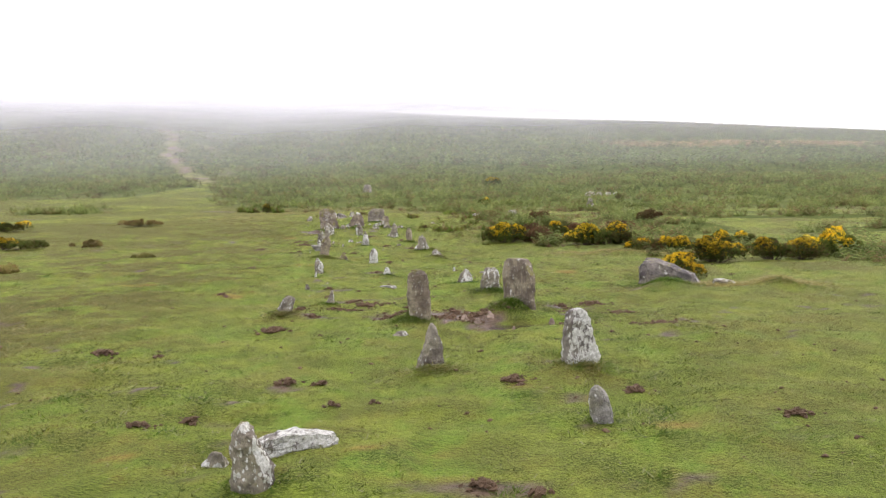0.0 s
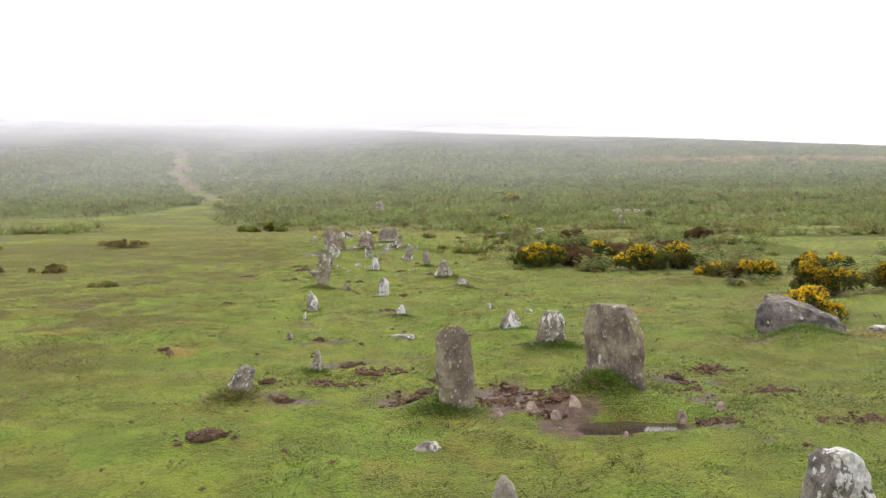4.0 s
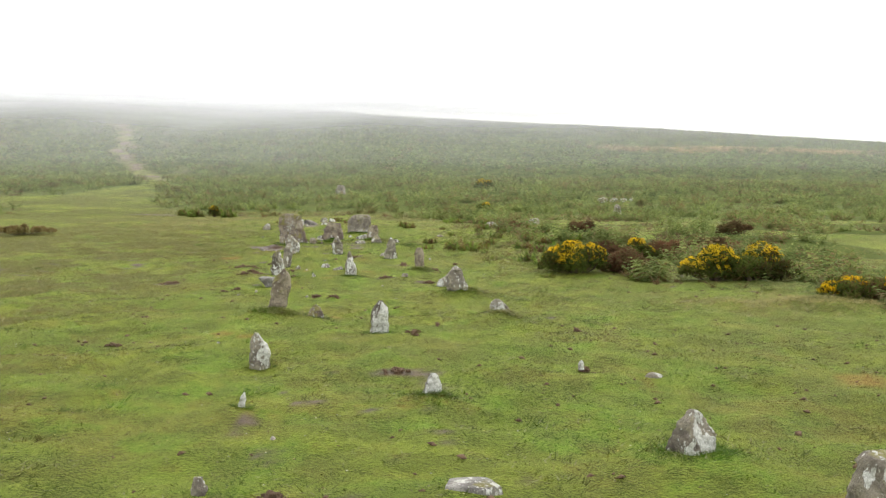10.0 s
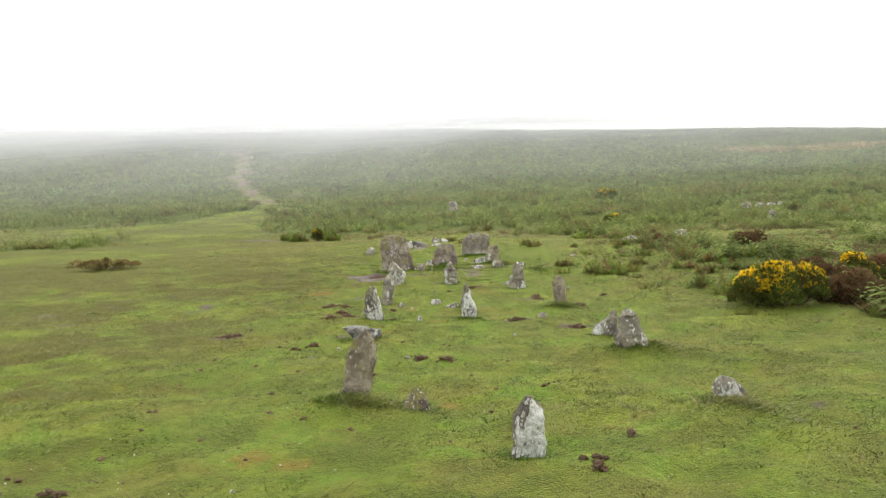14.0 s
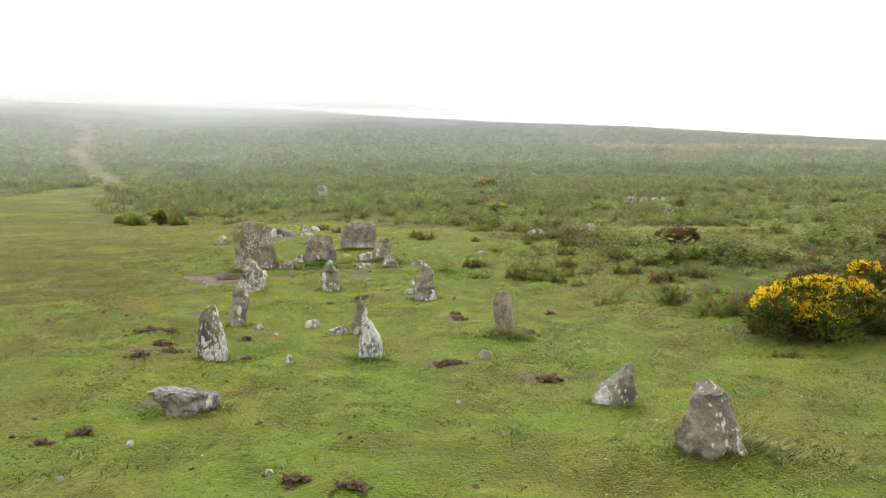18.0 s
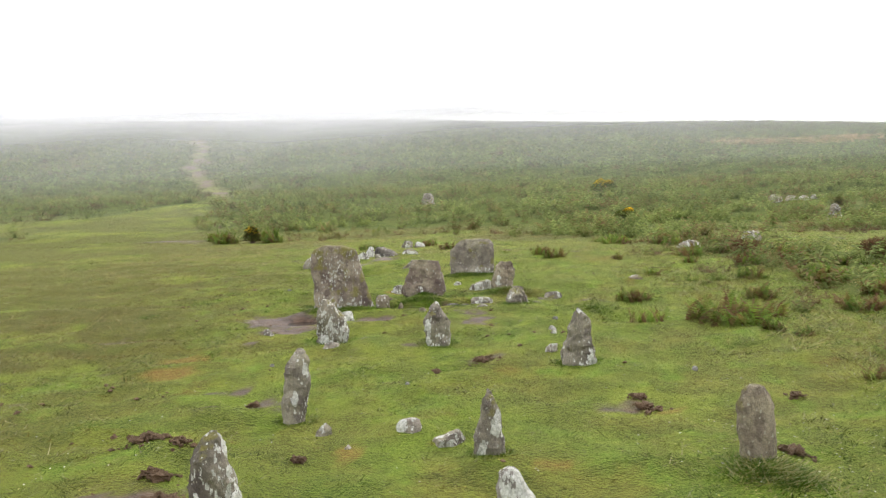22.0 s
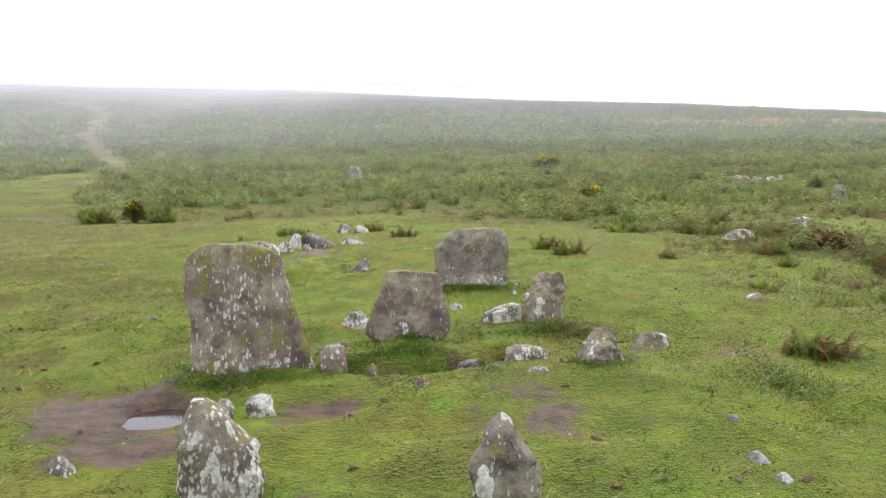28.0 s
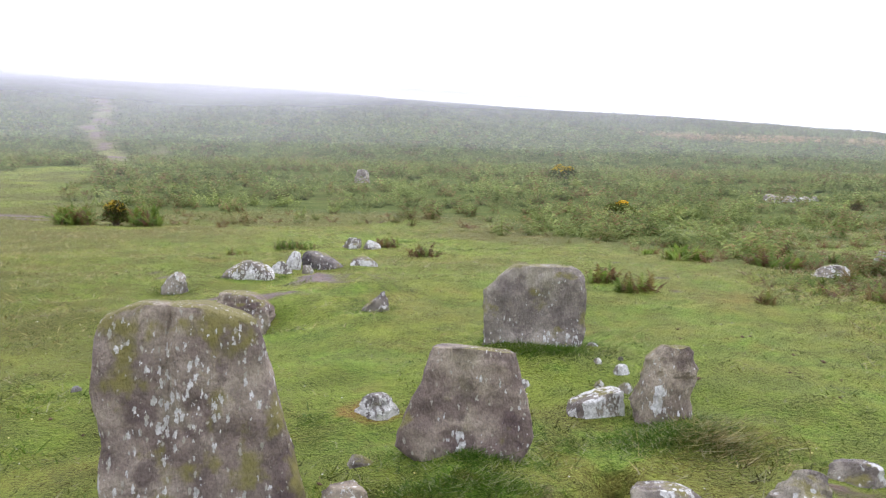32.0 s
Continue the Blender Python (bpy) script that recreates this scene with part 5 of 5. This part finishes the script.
# low tufts over the heath between turf and bracken
y = gen.uniform(24.5, 44, 3600)
x = gen.uniform(-1.0, 7.5, 3600)
c = smooth(0.46, 0.66, vnoise(x, y, 0.8, 3) * 0.6 + vnoise(x, y, 2.4, 5) * 0.4) * smooth(-0.4, 1.2, x - np.interp(y, [24, 28, 34, 44], [2.0, -0.2, 0.2, -0.4]))
keep = gen.random(3600) < c
x, y = x[keep], y[keep]
red = gen.random(len(x)) < 0.55
for mat, k, lab in [(M_FERN, ~red, "low green bracken tufts over the heath"), (M_RUST, red, "low browning bracken tufts over the heath")]:
    v, f = strew(x[k], y[k], near_kinds, 0.3, 0.75, gen)
    tagged(new("heath_bracken", mesh_from("heath_bracken", v, f, mat)), lab, "bracken", kind="stuff")

FRONDS = []
for s in range(6):
    fv, ff = frond_arrays(random.Random(70 + s), 0.34, 0.35 + 0.12 * s, 12, 0.44, 0.75)
    FRONDS.append([mesh_from("frond", fv, ff, mt) for mt in (M_BROWNFROND, M_FROND)])


def fern(x, y, w, h, red, label):
    """One bracken plant with its fronds."""
    rnd = random.Random(int(x * 517 + y * 91))
    root = new("bracken_plant")
    root.matrix_basis = pose(x, y, gz(x, y) - 0.01)
    tagged(root, label, "bracken", "bracken plants at the edge of the turf")
    for i in range(int(9 + w * 76)):
        a, r = rnd.uniform(0, 360), math.sqrt(rnd.random()) * w * 0.42
        k = h / 0.46 * rnd.uniform(0.4, 1.0)
        b = rnd.uniform(0, 6.28)
        px, py = math.cos(b) * r, math.sin(b) * r * 0.8
        at = pose(px, py, gz(x + px, y + py) - gz(x, y), 0, rnd.uniform(-30, 10), a)
        part("frond", FRONDS[rnd.randrange(6)][0 if rnd.random() < red * 0.7 else 1], root, at=at @ Matrix.Diagonal((k, k, k, 1)))


for bx, by, bw, bh, red in [(-0.15, 28.9, 1.05, 0.46, 0.4), (0.3, 29.3, 0.7, 0.4, 0.5), (-0.84, 30.25, 0.36, 0.33, 0.6), (0.19, 28.35, 0.3, 0.18, 0.6), (-1.0, 30.35, 0.26, 0.28, 0.7), (-0.22, 32.6, 0.26, 0.25, 0.8),
                            (1.25, 26.6, 0.55, 0.36, 0.4), (-0.95, 28.95, 0.45, 0.26, 0.6), (-1.55, 35.5, 0.5, 0.33, 0.5), (-6.45, 38.5, 0.36, 0.2, 1.0), (-5.8, 39.5, 0.8, 0.26, 0.2),
                            (-3.8, 38.6, 0.5, 0.35, 0.7), (-1.75, 36.1, 0.5, 0.32, 0.8), (0.1, 38.9, 0.8, 0.4, 0.1), (1.15, 38.2, 0.85, 0.4, 0.2), (1.4, 33.2, 0.5, 0.35, 0.8),
                            (0.9, 35.0, 0.6, 0.35, 0.3), (2.3, 30.6, 0.7, 0.4, 0.6), (1.8, 28.4, 0.6, 0.4, 0.7), (3.1, 27.2, 0.8, 0.5, 0.6), (0.75, 30.6, 0.5, 0.3, 0.5),
                            (3.4, 31.5, 0.8, 0.4, 0.4), (2.6, 34.5, 0.7, 0.4, 0.3), (-4.4, 39.9, 0.5, 0.3, 0.6), (0.4, 26.5, 0.4, 0.22, 0.3), (-11.0, 43.6, 0.9, 0.6, 0.1), (-9.7, 44.0, 0.8, 0.5, 0.2), (-12.3, 46.5, 1.0, 0.6, 0.1), (-10.2, 45.2, 1.0, 0.65, 0.1), (3.3, 24.4, 0.8, 0.5, 0.5), (2.5, 25.2, 0.7, 0.55, 0.9), (3.6, 25.4, 0.9, 0.5, 0.6), (2.9, 23.5, 0.4, 0.25, 0.2), (1.2, 23.6, 0.35, 0.2, 0.1), (2.0, 25.1, 1.0, 0.62, 0.5), (2.6, 25.7, 1.1, 0.62, 0.6), (1.7, 25.9, 0.8, 0.5, 0.35), (3.1, 26.5, 1.0, 0.55, 0.3), (1.55, 29.5, 0.6, 0.35, 0.6), (2.5, 29.0, 0.8, 0.4, 0.4), (1.1, 32.0, 0.5, 0.3, 0.7), (2.0, 31.8, 0.7, 0.4, 0.2)]:
    fern(bx, by, bw, bh, red, "reddening bracken plant at the turf edge" if red > 0.45 else "green bracken plant at the turf edge")


# small ferns strewn over the heath beside the turf
fr = random.Random(404)
for i in range(34):
    fx, fy = fr.uniform(-0.6, 4.2), fr.uniform(26.4, 40)
    fx += max(0, (33 - fy)) * 0.12
    fern(fx, fy, fr.uniform(0.12, 0.3), fr.uniform(0.16, 0.32), fr.choice((0.15, 0.3, 0.8)), "small browning fern among heath grass")


def puff(rnd, blobs, count, size, flat=1.0, cap=-1.0):
    """Spiky leaf triangles all over a cluster of uneven mounds."""
    v, f = [], []
    for i in range(count):
        bx, by, bz, r = rnd.choice(blobs)
        u = Vector((rnd.gauss(0, 1), rnd.gauss(0, 1), abs(rnd.gauss(0, 0.9)) - 0.15)).normalized()
        if cap > -1 and (u.z < cap + 0.5 * rnd.random() or noise.noise(u * 2.6 + Vector((bx, by, bz)) * 11) < -0.1):
            continue
        rr = r * ((0.9 if cap > -1 else 0.62) + (0.16 if cap > -1 else 0.42) * rnd.random() ** 0.5) * (1 + 0.25 * noise.noise(u * 2.3 + Vector((bx, by, bz)) * 9))
        p = Vector((bx, by, bz)) + Vector((u.x * rr, u.y * rr, u.z * rr * flat))
        if p.z < 0.0:
            p.z = rnd.uniform(0, 0.08)
        d = (u + Vector((rnd.uniform(-1, 1), rnd.uniform(-1, 1), rnd.uniform(-0.3, 1)))).normalized() * size * rnd.uniform(0.6, 1.5)
        s = d.cross(Vector((rnd.uniform(-1, 1), rnd.uniform(-1, 1), rnd.uniform(-1, 1)))).normalized() * size * 0.34
        k = len(v)
        v += [(p - s)[:], (p + s)[:], (p + d)[:]]
        f.append((k, k + 1, k + 2))
    return v, f


def gorse(x, y, w, h, bloom, label, dpt=None, leaves=3600, mat=None):
    """A gorse or heather bush: woody stems, spiny foliage, and blossom on the crests of its lobes."""
    rnd = random.Random(int(x * 311 + y * 77))
    dpt = dpt or w * 0.8
    root = new("heather_bush" if mat else "gorse_bush")
    root.matrix_basis = pose(x, y, gz(x, y) - 0.02)
    tagged(root, label, "bush", "heather bushes" if mat else "gorse bushes")
    blobs = []
    for i in range(max(8, int(w * 11))):
        a, q = rnd.uniform(0, 6.28), math.sqrt(rnd.random())
        r = rnd.uniform(0.10, 0.24) * min(1.25, h / 0.6 + 0.2) * rnd.uniform(0.7, 1.15)
        bh = max(r * 0.6, (h - r) * (1 - 0.6 * q * q) * rnd.uniform(0.35, 1.0))
        blobs.append((math.cos(a) * q * (w / 2 - r * 0.4), math.sin(a) * q * (dpt / 2 - r * 0.4), bh, r))
        if bh > 0.22:
            blobs.append((blobs[-1][0] * 1.08, blobs[-1][1] * 1.08, min(bh * 0.4, r * 0.9), r * 1.25))
    for b in blobs:
        sv, sf = [], []
        for tx, ty, tz, tr in [(b[0] * 0.3, b[1] * 0.3, 0, 0.022), (b[0] * 0.8, b[1] * 0.8, b[2] * 0.6, 0.014), (b[0], b[1], b[2] + b[3] * 0.5, 0.005)]:
            for j in range(5):
                sv.append((tx + tr * math.cos(j * 1.257), ty + tr * math.sin(j * 1.257), tz))
        for ring in range(2):
            for j in range(5):
                sf.append((ring * 5 + j, ring * 5 + (j + 1) % 5, ring * 5 + 5 + (j + 1) % 5, ring * 5 + 5 + j))
        part("stem", mesh_from("stem", sv, sf, M_STEM), root)
    v, f = puff(rnd, blobs, int(leaves * w * max(h, 0.35) / 0.5), 0.046)
    part("foliage", mesh_from("foliage", v, f, mat or M_GORSE), root, "brown heather sprigs" if mat else "dark green spiny foliage")["kind"] = "stuff"
    if bloom > 0:
        tops = sorted(blobs, key=lambda b: -(b[2] + b[3]) + rnd.uniform(-0.1, 0.1))[:max(2, int(len(blobs) * min(0.6, 0.2 + 0.35 * bloom)))]
        v, f = puff(rnd, tops, int((0.35 + bloom) * 19000 * w), 0.021, 1.0, 0.12)
        part("blossom", mesh_from("blossom", v, f, M_FLOWER), root, "bright yellow blossom")["kind"] = "stuff"


gorse(1.92, 24.2, 1.3, 0.86, 0.9, "rounded gorse bush with bright yellow blossom on turf")
gorse(2.95, 24.5, 1.1, 0.66, 0.0, "brown straggling heather bush beside gorse", mat=M_HEATH)
gorse(2.9, 26.0, 1.2, 0.6, 0.0, "reddish heather bush among bracken", mat=M_HEATH)
gorse(3.6, 26.6, 1.5, 0.6, 0.02, "dark gorse bush with hardly any flowers")
gorse(4.1, 23.0, 1.1, 0.80, 0.4, "dark gorse bush tipped with yellow blossom")
gorse(4.7, 22.7, 0.7, 0.5, 0.0, "low green gorse between taller bushes")
gorse(5.2, 23.2, 1.1, 0.75, 0.3, "dark gorse bush with sparse yellow blossom")
gorse(5.05, 20.2, 0.9, 0.45, 0.7, "low gorse bush tipped with yellow blossom")
gorse(5.5, 20.4, 0.7, 0.4, 0.0, "low brown heather between gorse bushes", mat=M_HEATH)
gorse(5.95, 20.3, 0.9, 0.52, 0.8, "low gorse bush with yellow blossom")
gorse(6.15, 17.5, 1.3, 0.66, 0.9, "broad gorse bush crested with yellow blossom")
gorse(7.3, 17.3, 1.1, 0.55, 0.1, "dark spreading gorse bush with few flowers")
gorse(8.2, 17.8, 1.0, 0.6, 0.5, "gorse bush with yellow blossom at the slope edge")
gorse(4.3, 13.95, 0.8, 0.56, 0.9, "low gorse bush heavy with yellow blossom behind a boulder")
gorse(7.9, 21.5, 1.3, 0.6, 0.3, "dark gorse bush with a little yellow blossom")
gorse(9.4, 19.0, 1.4, 0.7, 0.5, "gorse bush with patches of yellow blossom")
gorse(4.6, 27.5, 1.2, 0.5, 0.0, "brown heather bush among bracken", mat=M_HEATH)
gorse(6.4, 29.0, 1.3, 0.5, 0.0, "brown heather bush on the slope", mat=M_HEATH)
gorse(4.0, 34.0, 1.1, 0.45, 0.0, "brown heather bush among bracken", mat=M_HEATH)
gorse(8.5, 33.0, 1.3, 0.5, 0.0, "brown heather bush on the slope", mat=M_HEATH)
gorse(2.2, 36.0, 0.8, 0.4, 0.0, "brown heather bush among bracken", mat=M_HEATH)
gorse(-12.85, 32.4, 1.7, 0.30, 0.0, "low spreading olive heather mound", mat=M_MOUND)
gorse(-13.6, 23.6, 2.6, 0.40, 0.06, "low dark gorse mound with faint blossom")
gorse(-11.4, 24.6, 1.1, 0.26, 0.0, "low brown heather mound", mat=M_MOUND)
gorse(-9.7, 16.6, 1.2, 0.24, 0.0, "low brown heather mound on turf", mat=M_MOUND)
gorse(-17.8, 31.0, 2.1, 0.5, 0.1, "low wide gorse mound with faint blossom")
gorse(-10.3, 43.9, 0.3, 0.62, 0.02, "dark gorse bush with a yellow tip beside bracken")
gorse(4.0, 71.5, 1.6, 0.9, 0.5, "distant orange-yellow gorse bush among bracken")
gorse(2.5, 52.0, 1.0, 0.55, 0.05, "dark gorse bush among bracken")
gorse(-8.0, 20.5, 0.7, 0.14, 0.0, "small brown heather mound on turf", mat=M_MOUND)


# ---- grass ----
def blades(x, y, length, width, mat, name, label, gen, droop=0.6):
    """Single-triangle blades of grass joined into one mesh."""
    n = len(x)
    z = land(x, y)
    a, b = gen.uniform(0, 6.28, n), gen.uniform(0, 6.28, n)
    lean_ = gen.uniform(0.35, 0.7 + droop, n) * length
    sx, sy = np.cos(a) * width * 0.5, np.sin(a) * width * 0.5
    base = np.stack([x, y, z - 0.004], -1)
    side = np.stack([sx, sy, np.zeros(n)], -1)
    tip = base + np.stack([np.cos(b) * lean_ + 0.25 * length, np.sin(b) * lean_, length * gen.uniform(0.2, 0.6, n)], -1)
    v = np.stack([base - side, base + side, tip], 1).reshape(-1, 3)
    up = np.cross(v[1::3] - v[0::3], v[2::3] - v[0::3])[:, 2] < 0
    f = np.arange(3 * n).reshape(-1, 3)
    f[up] = f[up][:, ::-1]
    return tagged(new(name, mesh_from(name, v, f, mat)), label, "grass", kind="stuff")


def turf_points(n, x0, x1, y0, y1, gen):
    x, y = gen.uniform(x0, x1, n), gen.uniform(y0, y1, n)
    bare = cover_values(x, y)
    keep = (gen.random(n) > np.maximum(bare[1] * 1.1, rust_value(x, y) * 0.85))
    for px, py, rx, ry, level in POOLS:
        keep &= ((x - px) / rx) ** 2 + ((y - py) / ry) ** 2 > 1.7
    return x[keep], y[keep]


def along(x, y):
    """How far a place lies from the line of the stone rows."""
    return np.abs(x - np.interp(y, [0, 5, 10, 16, 22, 28], [0.2, -0.4, -1.2, -2.0, -2.9, -3.5]))


gen = np.random.default_rng(11)
x, y = turf_points(900000, -15, 11, 2.3, 50, gen)
away = along(x, y)
sel = gen.random(len(x)) < (0.18 + 0.82 * (1 - smooth(2.2, 7.0, away))) * (1 - 0.75 * smooth(29, 38, y))
x, y, away = x[sel], y[sel], away[sel]
tall = 0.012 + 0.016 * smooth(0.35, 0.8, vnoise(x, y, 0.8, 7)) + 0.014 * gen.random(len(x))
tall = tall * (0.4 + 1.4 * vnoise(x, y, 0.13, 2)) * (1.4 + 0.5 * smooth(2.2, 7.0, away))
old = gen.random(len(x)) < 1.1 * cover_values(x, y)[3]
blades(x[~old], y[~old], tall[~old], 0.010, M_BLADE, "turf_grass", "short wet cropped green grass", gen, 0.9)
blades(x[old], y[old], tall[old], 0.010, M_OLD, "withered_grass", "short withered olive-brown grass", gen, 0.9)
x, y = turf_points(60000, -32, -8, 44, 84, gen)
sel = bracken_cover(x, y) < 0.4
blades(x[sel], y[sel], gen.uniform(0.03, 0.09, int(sel.sum())), 0.02, M_BLADE, "lane_grass", "cropped grass along the green lane", gen)
x, y = turf_points(90000, -14, 12, 5, 50, gen)
sel = cover_values(x, y)[3] > 0.3
blades(x[sel], y[sel], gen.uniform(0.05, 0.14, int(sel.sum())), 0.008, M_DRY, "dry_grass", "pale bleached moor grass", gen, 0.9)

x, y = turf_points(42000, -9, 6, 2.5, 34, gen)
sel = vnoise(x, y, 0.5, 1) * 0.5 + vnoise(x, y, 1.7, 4) * 0.5 > 0.47
blades(x[sel], y[sel], gen.uniform(0.015, 0.05, int(sel.sum())), 0.007, M_DRY, "dead_grass", "thin dead grass in the turf", gen, 1.6)
x, y = turf_points(34000, -11, 6, 33, 49, gen)
sel = (bracken_cover(x, y) < 0.5) & (vnoise(x, y, 1.1, 3) * 0.6 + vnoise(x, y, 3.4, 1) * 0.4 > 0.38)
blades(x[sel], y[sel], gen.uniform(0.04, 0.11, int(sel.sum())), 0.011, M_DRY, "dry_grass", "yellowing grass along the foot of the bracken", gen, 1.3)
m = 4200
x, y = np.concatenate([gen.normal(4.65, 0.3, m // 2), gen.normal(5.6, 0.35, m // 2)]), gen.normal(12.75, 0.18, m)
blades(x, y, gen.uniform(0.05, 0.18, m), 0.009, M_DRY, "dry_grass", "pale dead grass beside a boulder", gen, 1.4)
m = 9000
x, y = gen.normal(5.2, 1.3, m), gen.normal(20.0, 0.45, m)
blades(x, y, gen.uniform(0.05, 0.16, m), 0.009, M_DRY, "dry_grass", "pale dead grass in front of gorse", gen, 1.2)

# long grass round the feet of the stones, where sheep cannot reach
tx, ty, tl = [], [], []
for sx, sy, sw, sd, sh in STONES:
    if sy > 36 or sh < 0.12:
        continue
    m = int(600 * (0.3 + sw))
    a = gen.uniform(0, 6.28, m)
    r = 1 + np.abs(gen.normal(0, 0.34, m))
    tx.append(sx + np.cos(a) * (sw * 0.5 * r + 0.015))
    ty.append(sy + np.sin(a) * (sd * 0.55 * r + 0.015))
    tl.append(gen.uniform(0.05, 0.15, m) * (0.65 + 0.5 * min(sw, 0.6)) / r ** 1.3)
for hx, hy, r, hgt in HUMPS:
    if hgt < 0.045 or r > 0.75:
        continue
    m = int(2600 * r)
    a, q = gen.uniform(0, 6.28, m), np.abs(gen.normal(0, 0.42, m)) * r
    tx.append(hx + np.cos(a) * q)
    ty.append(hy + np.sin(a) * q)
    tl.append(gen.uniform(0.03, 0.09, m))
# thick dark grass at the foot of the slabs: x, y, half width, half depth
for hx, hy, ra, rb in [(-4.55, 30.0, 0.48, 0.16), (-3.6, 30.46, 0.34, 0.10), (-3.0, 32.55, 0.42, 0.14), (-2.52, 31.1, 0.42, 0.2), (-0.33, 9.58, 0.28, 0.16), (0.88, 9.86, 0.30, 0.20),
                       (3.75, 12.65, 0.65, 0.18), (-1.17, 24.38, 0.26, 0.16), (-2.93, 18.65, 0.3, 0.16), (0.8, 12.2, 0.35, 0.2)]:
    m = int((16000 if hy > 29 else 12000) * (ra + rb) * (0.25 + rb))
    a, q = gen.uniform(0, 6.28, m), np.sqrt(gen.random(m)) * (1 + 0.25 * gen.normal(0, 1, m))
    tx.append(hx + np.cos(a) * q * ra)
    ty.append(hy + np.sin(a) * q * rb)
    tl.append(gen.uniform(0.03, 0.085 if hy > 29 else 0.12, m) * np.clip(1.3 - q * 0.6, 0.3, 1.2))
blades(np.concatenate(tx), np.concatenate(ty), np.concatenate(tl), 0.006, M_LUSH, "long_grass", "longer lush grass round the stones", gen, 0.7)
# scattered tussocks
n_t = 560
qx, qy = gen.uniform(-12, 9, n_t), gen.uniform(4, 46, n_t)
sel = vnoise(qx, qy, 3.0, 3) > 0.5
qx, qy = qx[sel], qy[sel]
x = (qx[:, None] + gen.normal(0, 0.07, (len(qx), 60))).ravel()
y = (qy[:, None] + gen.normal(0, 0.07, (len(qy), 60))).ravel()
blades(x, y, gen.uniform(0.05, 0.12, len(x)), 0.008, M_LUSH, "grass_tussocks", "small tussocks of coarser grass", gen, 0.8)

# tiny yellow flowers and pale seed heads in the turf
m = 2600
x = np.concatenate([gen.normal(-0.4, 0.9, m // 3), gen.uniform(-7, 3, m - m // 3)])
y = np.concatenate([gen.normal(24.6, 1.8, m // 3), gen.uniform(9, 34, m - m // 3)])
z = land(x, y) + gen.uniform(0.02, 0.05, m)
r = gen.uniform(0.003, 0.0065, m)
five = [(math.cos(k * 1.2566), math.sin(k * 1.2566), 0.25) for k in range(5)] + [(0, 0, -0.6)]
fv = np.array([x, y, z]).T[:, None, :] + np.array(five)[None] * r[:, None, None]
ff = np.array([(k, (k + 1) % 5, 5) for k in range(5)])[None] + (np.arange(m) * 6)[:, None, None]
tagged(new("yellow_flowers", mesh_from("yellow_flowers", fv.reshape(-1, 3), ff.reshape(-1, 3), M_TORMENTIL)), "tiny yellow tormentil flowers in short turf", "flowers", kind="stuff")

# brown tussocks on the hummocks of some stones: x, y, radius
for k, (mat, count) in enumerate([(M_DRY, 2200), (M_BLADE, 2200)]):
    tx, ty = [], []
    for hx, hy, r in [(-0.45, 20.95, 0.55), (-0.17, 18.5, 0.26), (-1.15, 24.4, 0.36), (-2.9, 18.65, 0.4), (0.02, 6.76, 0.3), (1.36, 6.72, 0.34), (-2.4, 31.05, 0.4), (4.4, 19.9, 0.8), (-2.05, 9.95, 0.3)]:
        m = int(count * r)
        a, q = gen.uniform(0, 6.28, m), np.abs(gen.normal(0, 0.5, m)) * r
        tx.append(hx + np.cos(a) * q * 1.2)
        ty.append(hy + np.sin(a) * q * 0.8)
    x, y = np.concatenate(tx), np.concatenate(ty)
    blades(x, y, gen.uniform(0.03, 0.13, len(x)), 0.007, mat, "brown_tussocks" if k == 0 else "green_tussocks", "long dead grass on the stone hummocks" if k == 0 else "long green grass on the stone hummocks", gen, 1.1)

# rank grass over the heath at the edge of the bracken
m = 46000
x, y = gen.uniform(-0.9, 5.0, m), gen.uniform(24.5, 40, m)
patch = vnoise(x, y, 0.7, 3) * 0.6 + vnoise(x, y, 0.25, 6) * 0.4
sel = (patch > 0.47) & (x > np.interp(y, [24, 28, 34, 40], [1.0, -0.4, -0.2, 0.2]) + (vnoise(x, y, 1.2, 2) - 0.5) * 1.6)
x, y = x[sel], y[sel]
kind = gen.random(len(x))
for mat, lo, hi, lab in [(M_LUSH, 0, 0.25, "rank green grass among heath"), (M_BLADE, 0.25, 0.55, "coarse moor grass among heath"), (M_DRY, 0.55, 1.01, "dead straw-coloured grass among heath")]:
    k = (kind >= lo) & (kind < hi)
    blades(x[k], y[k], gen.uniform(0.05, 0.17, int(k.sum())), 0.009, mat, "heath_grass", lab, gen, 1.0)
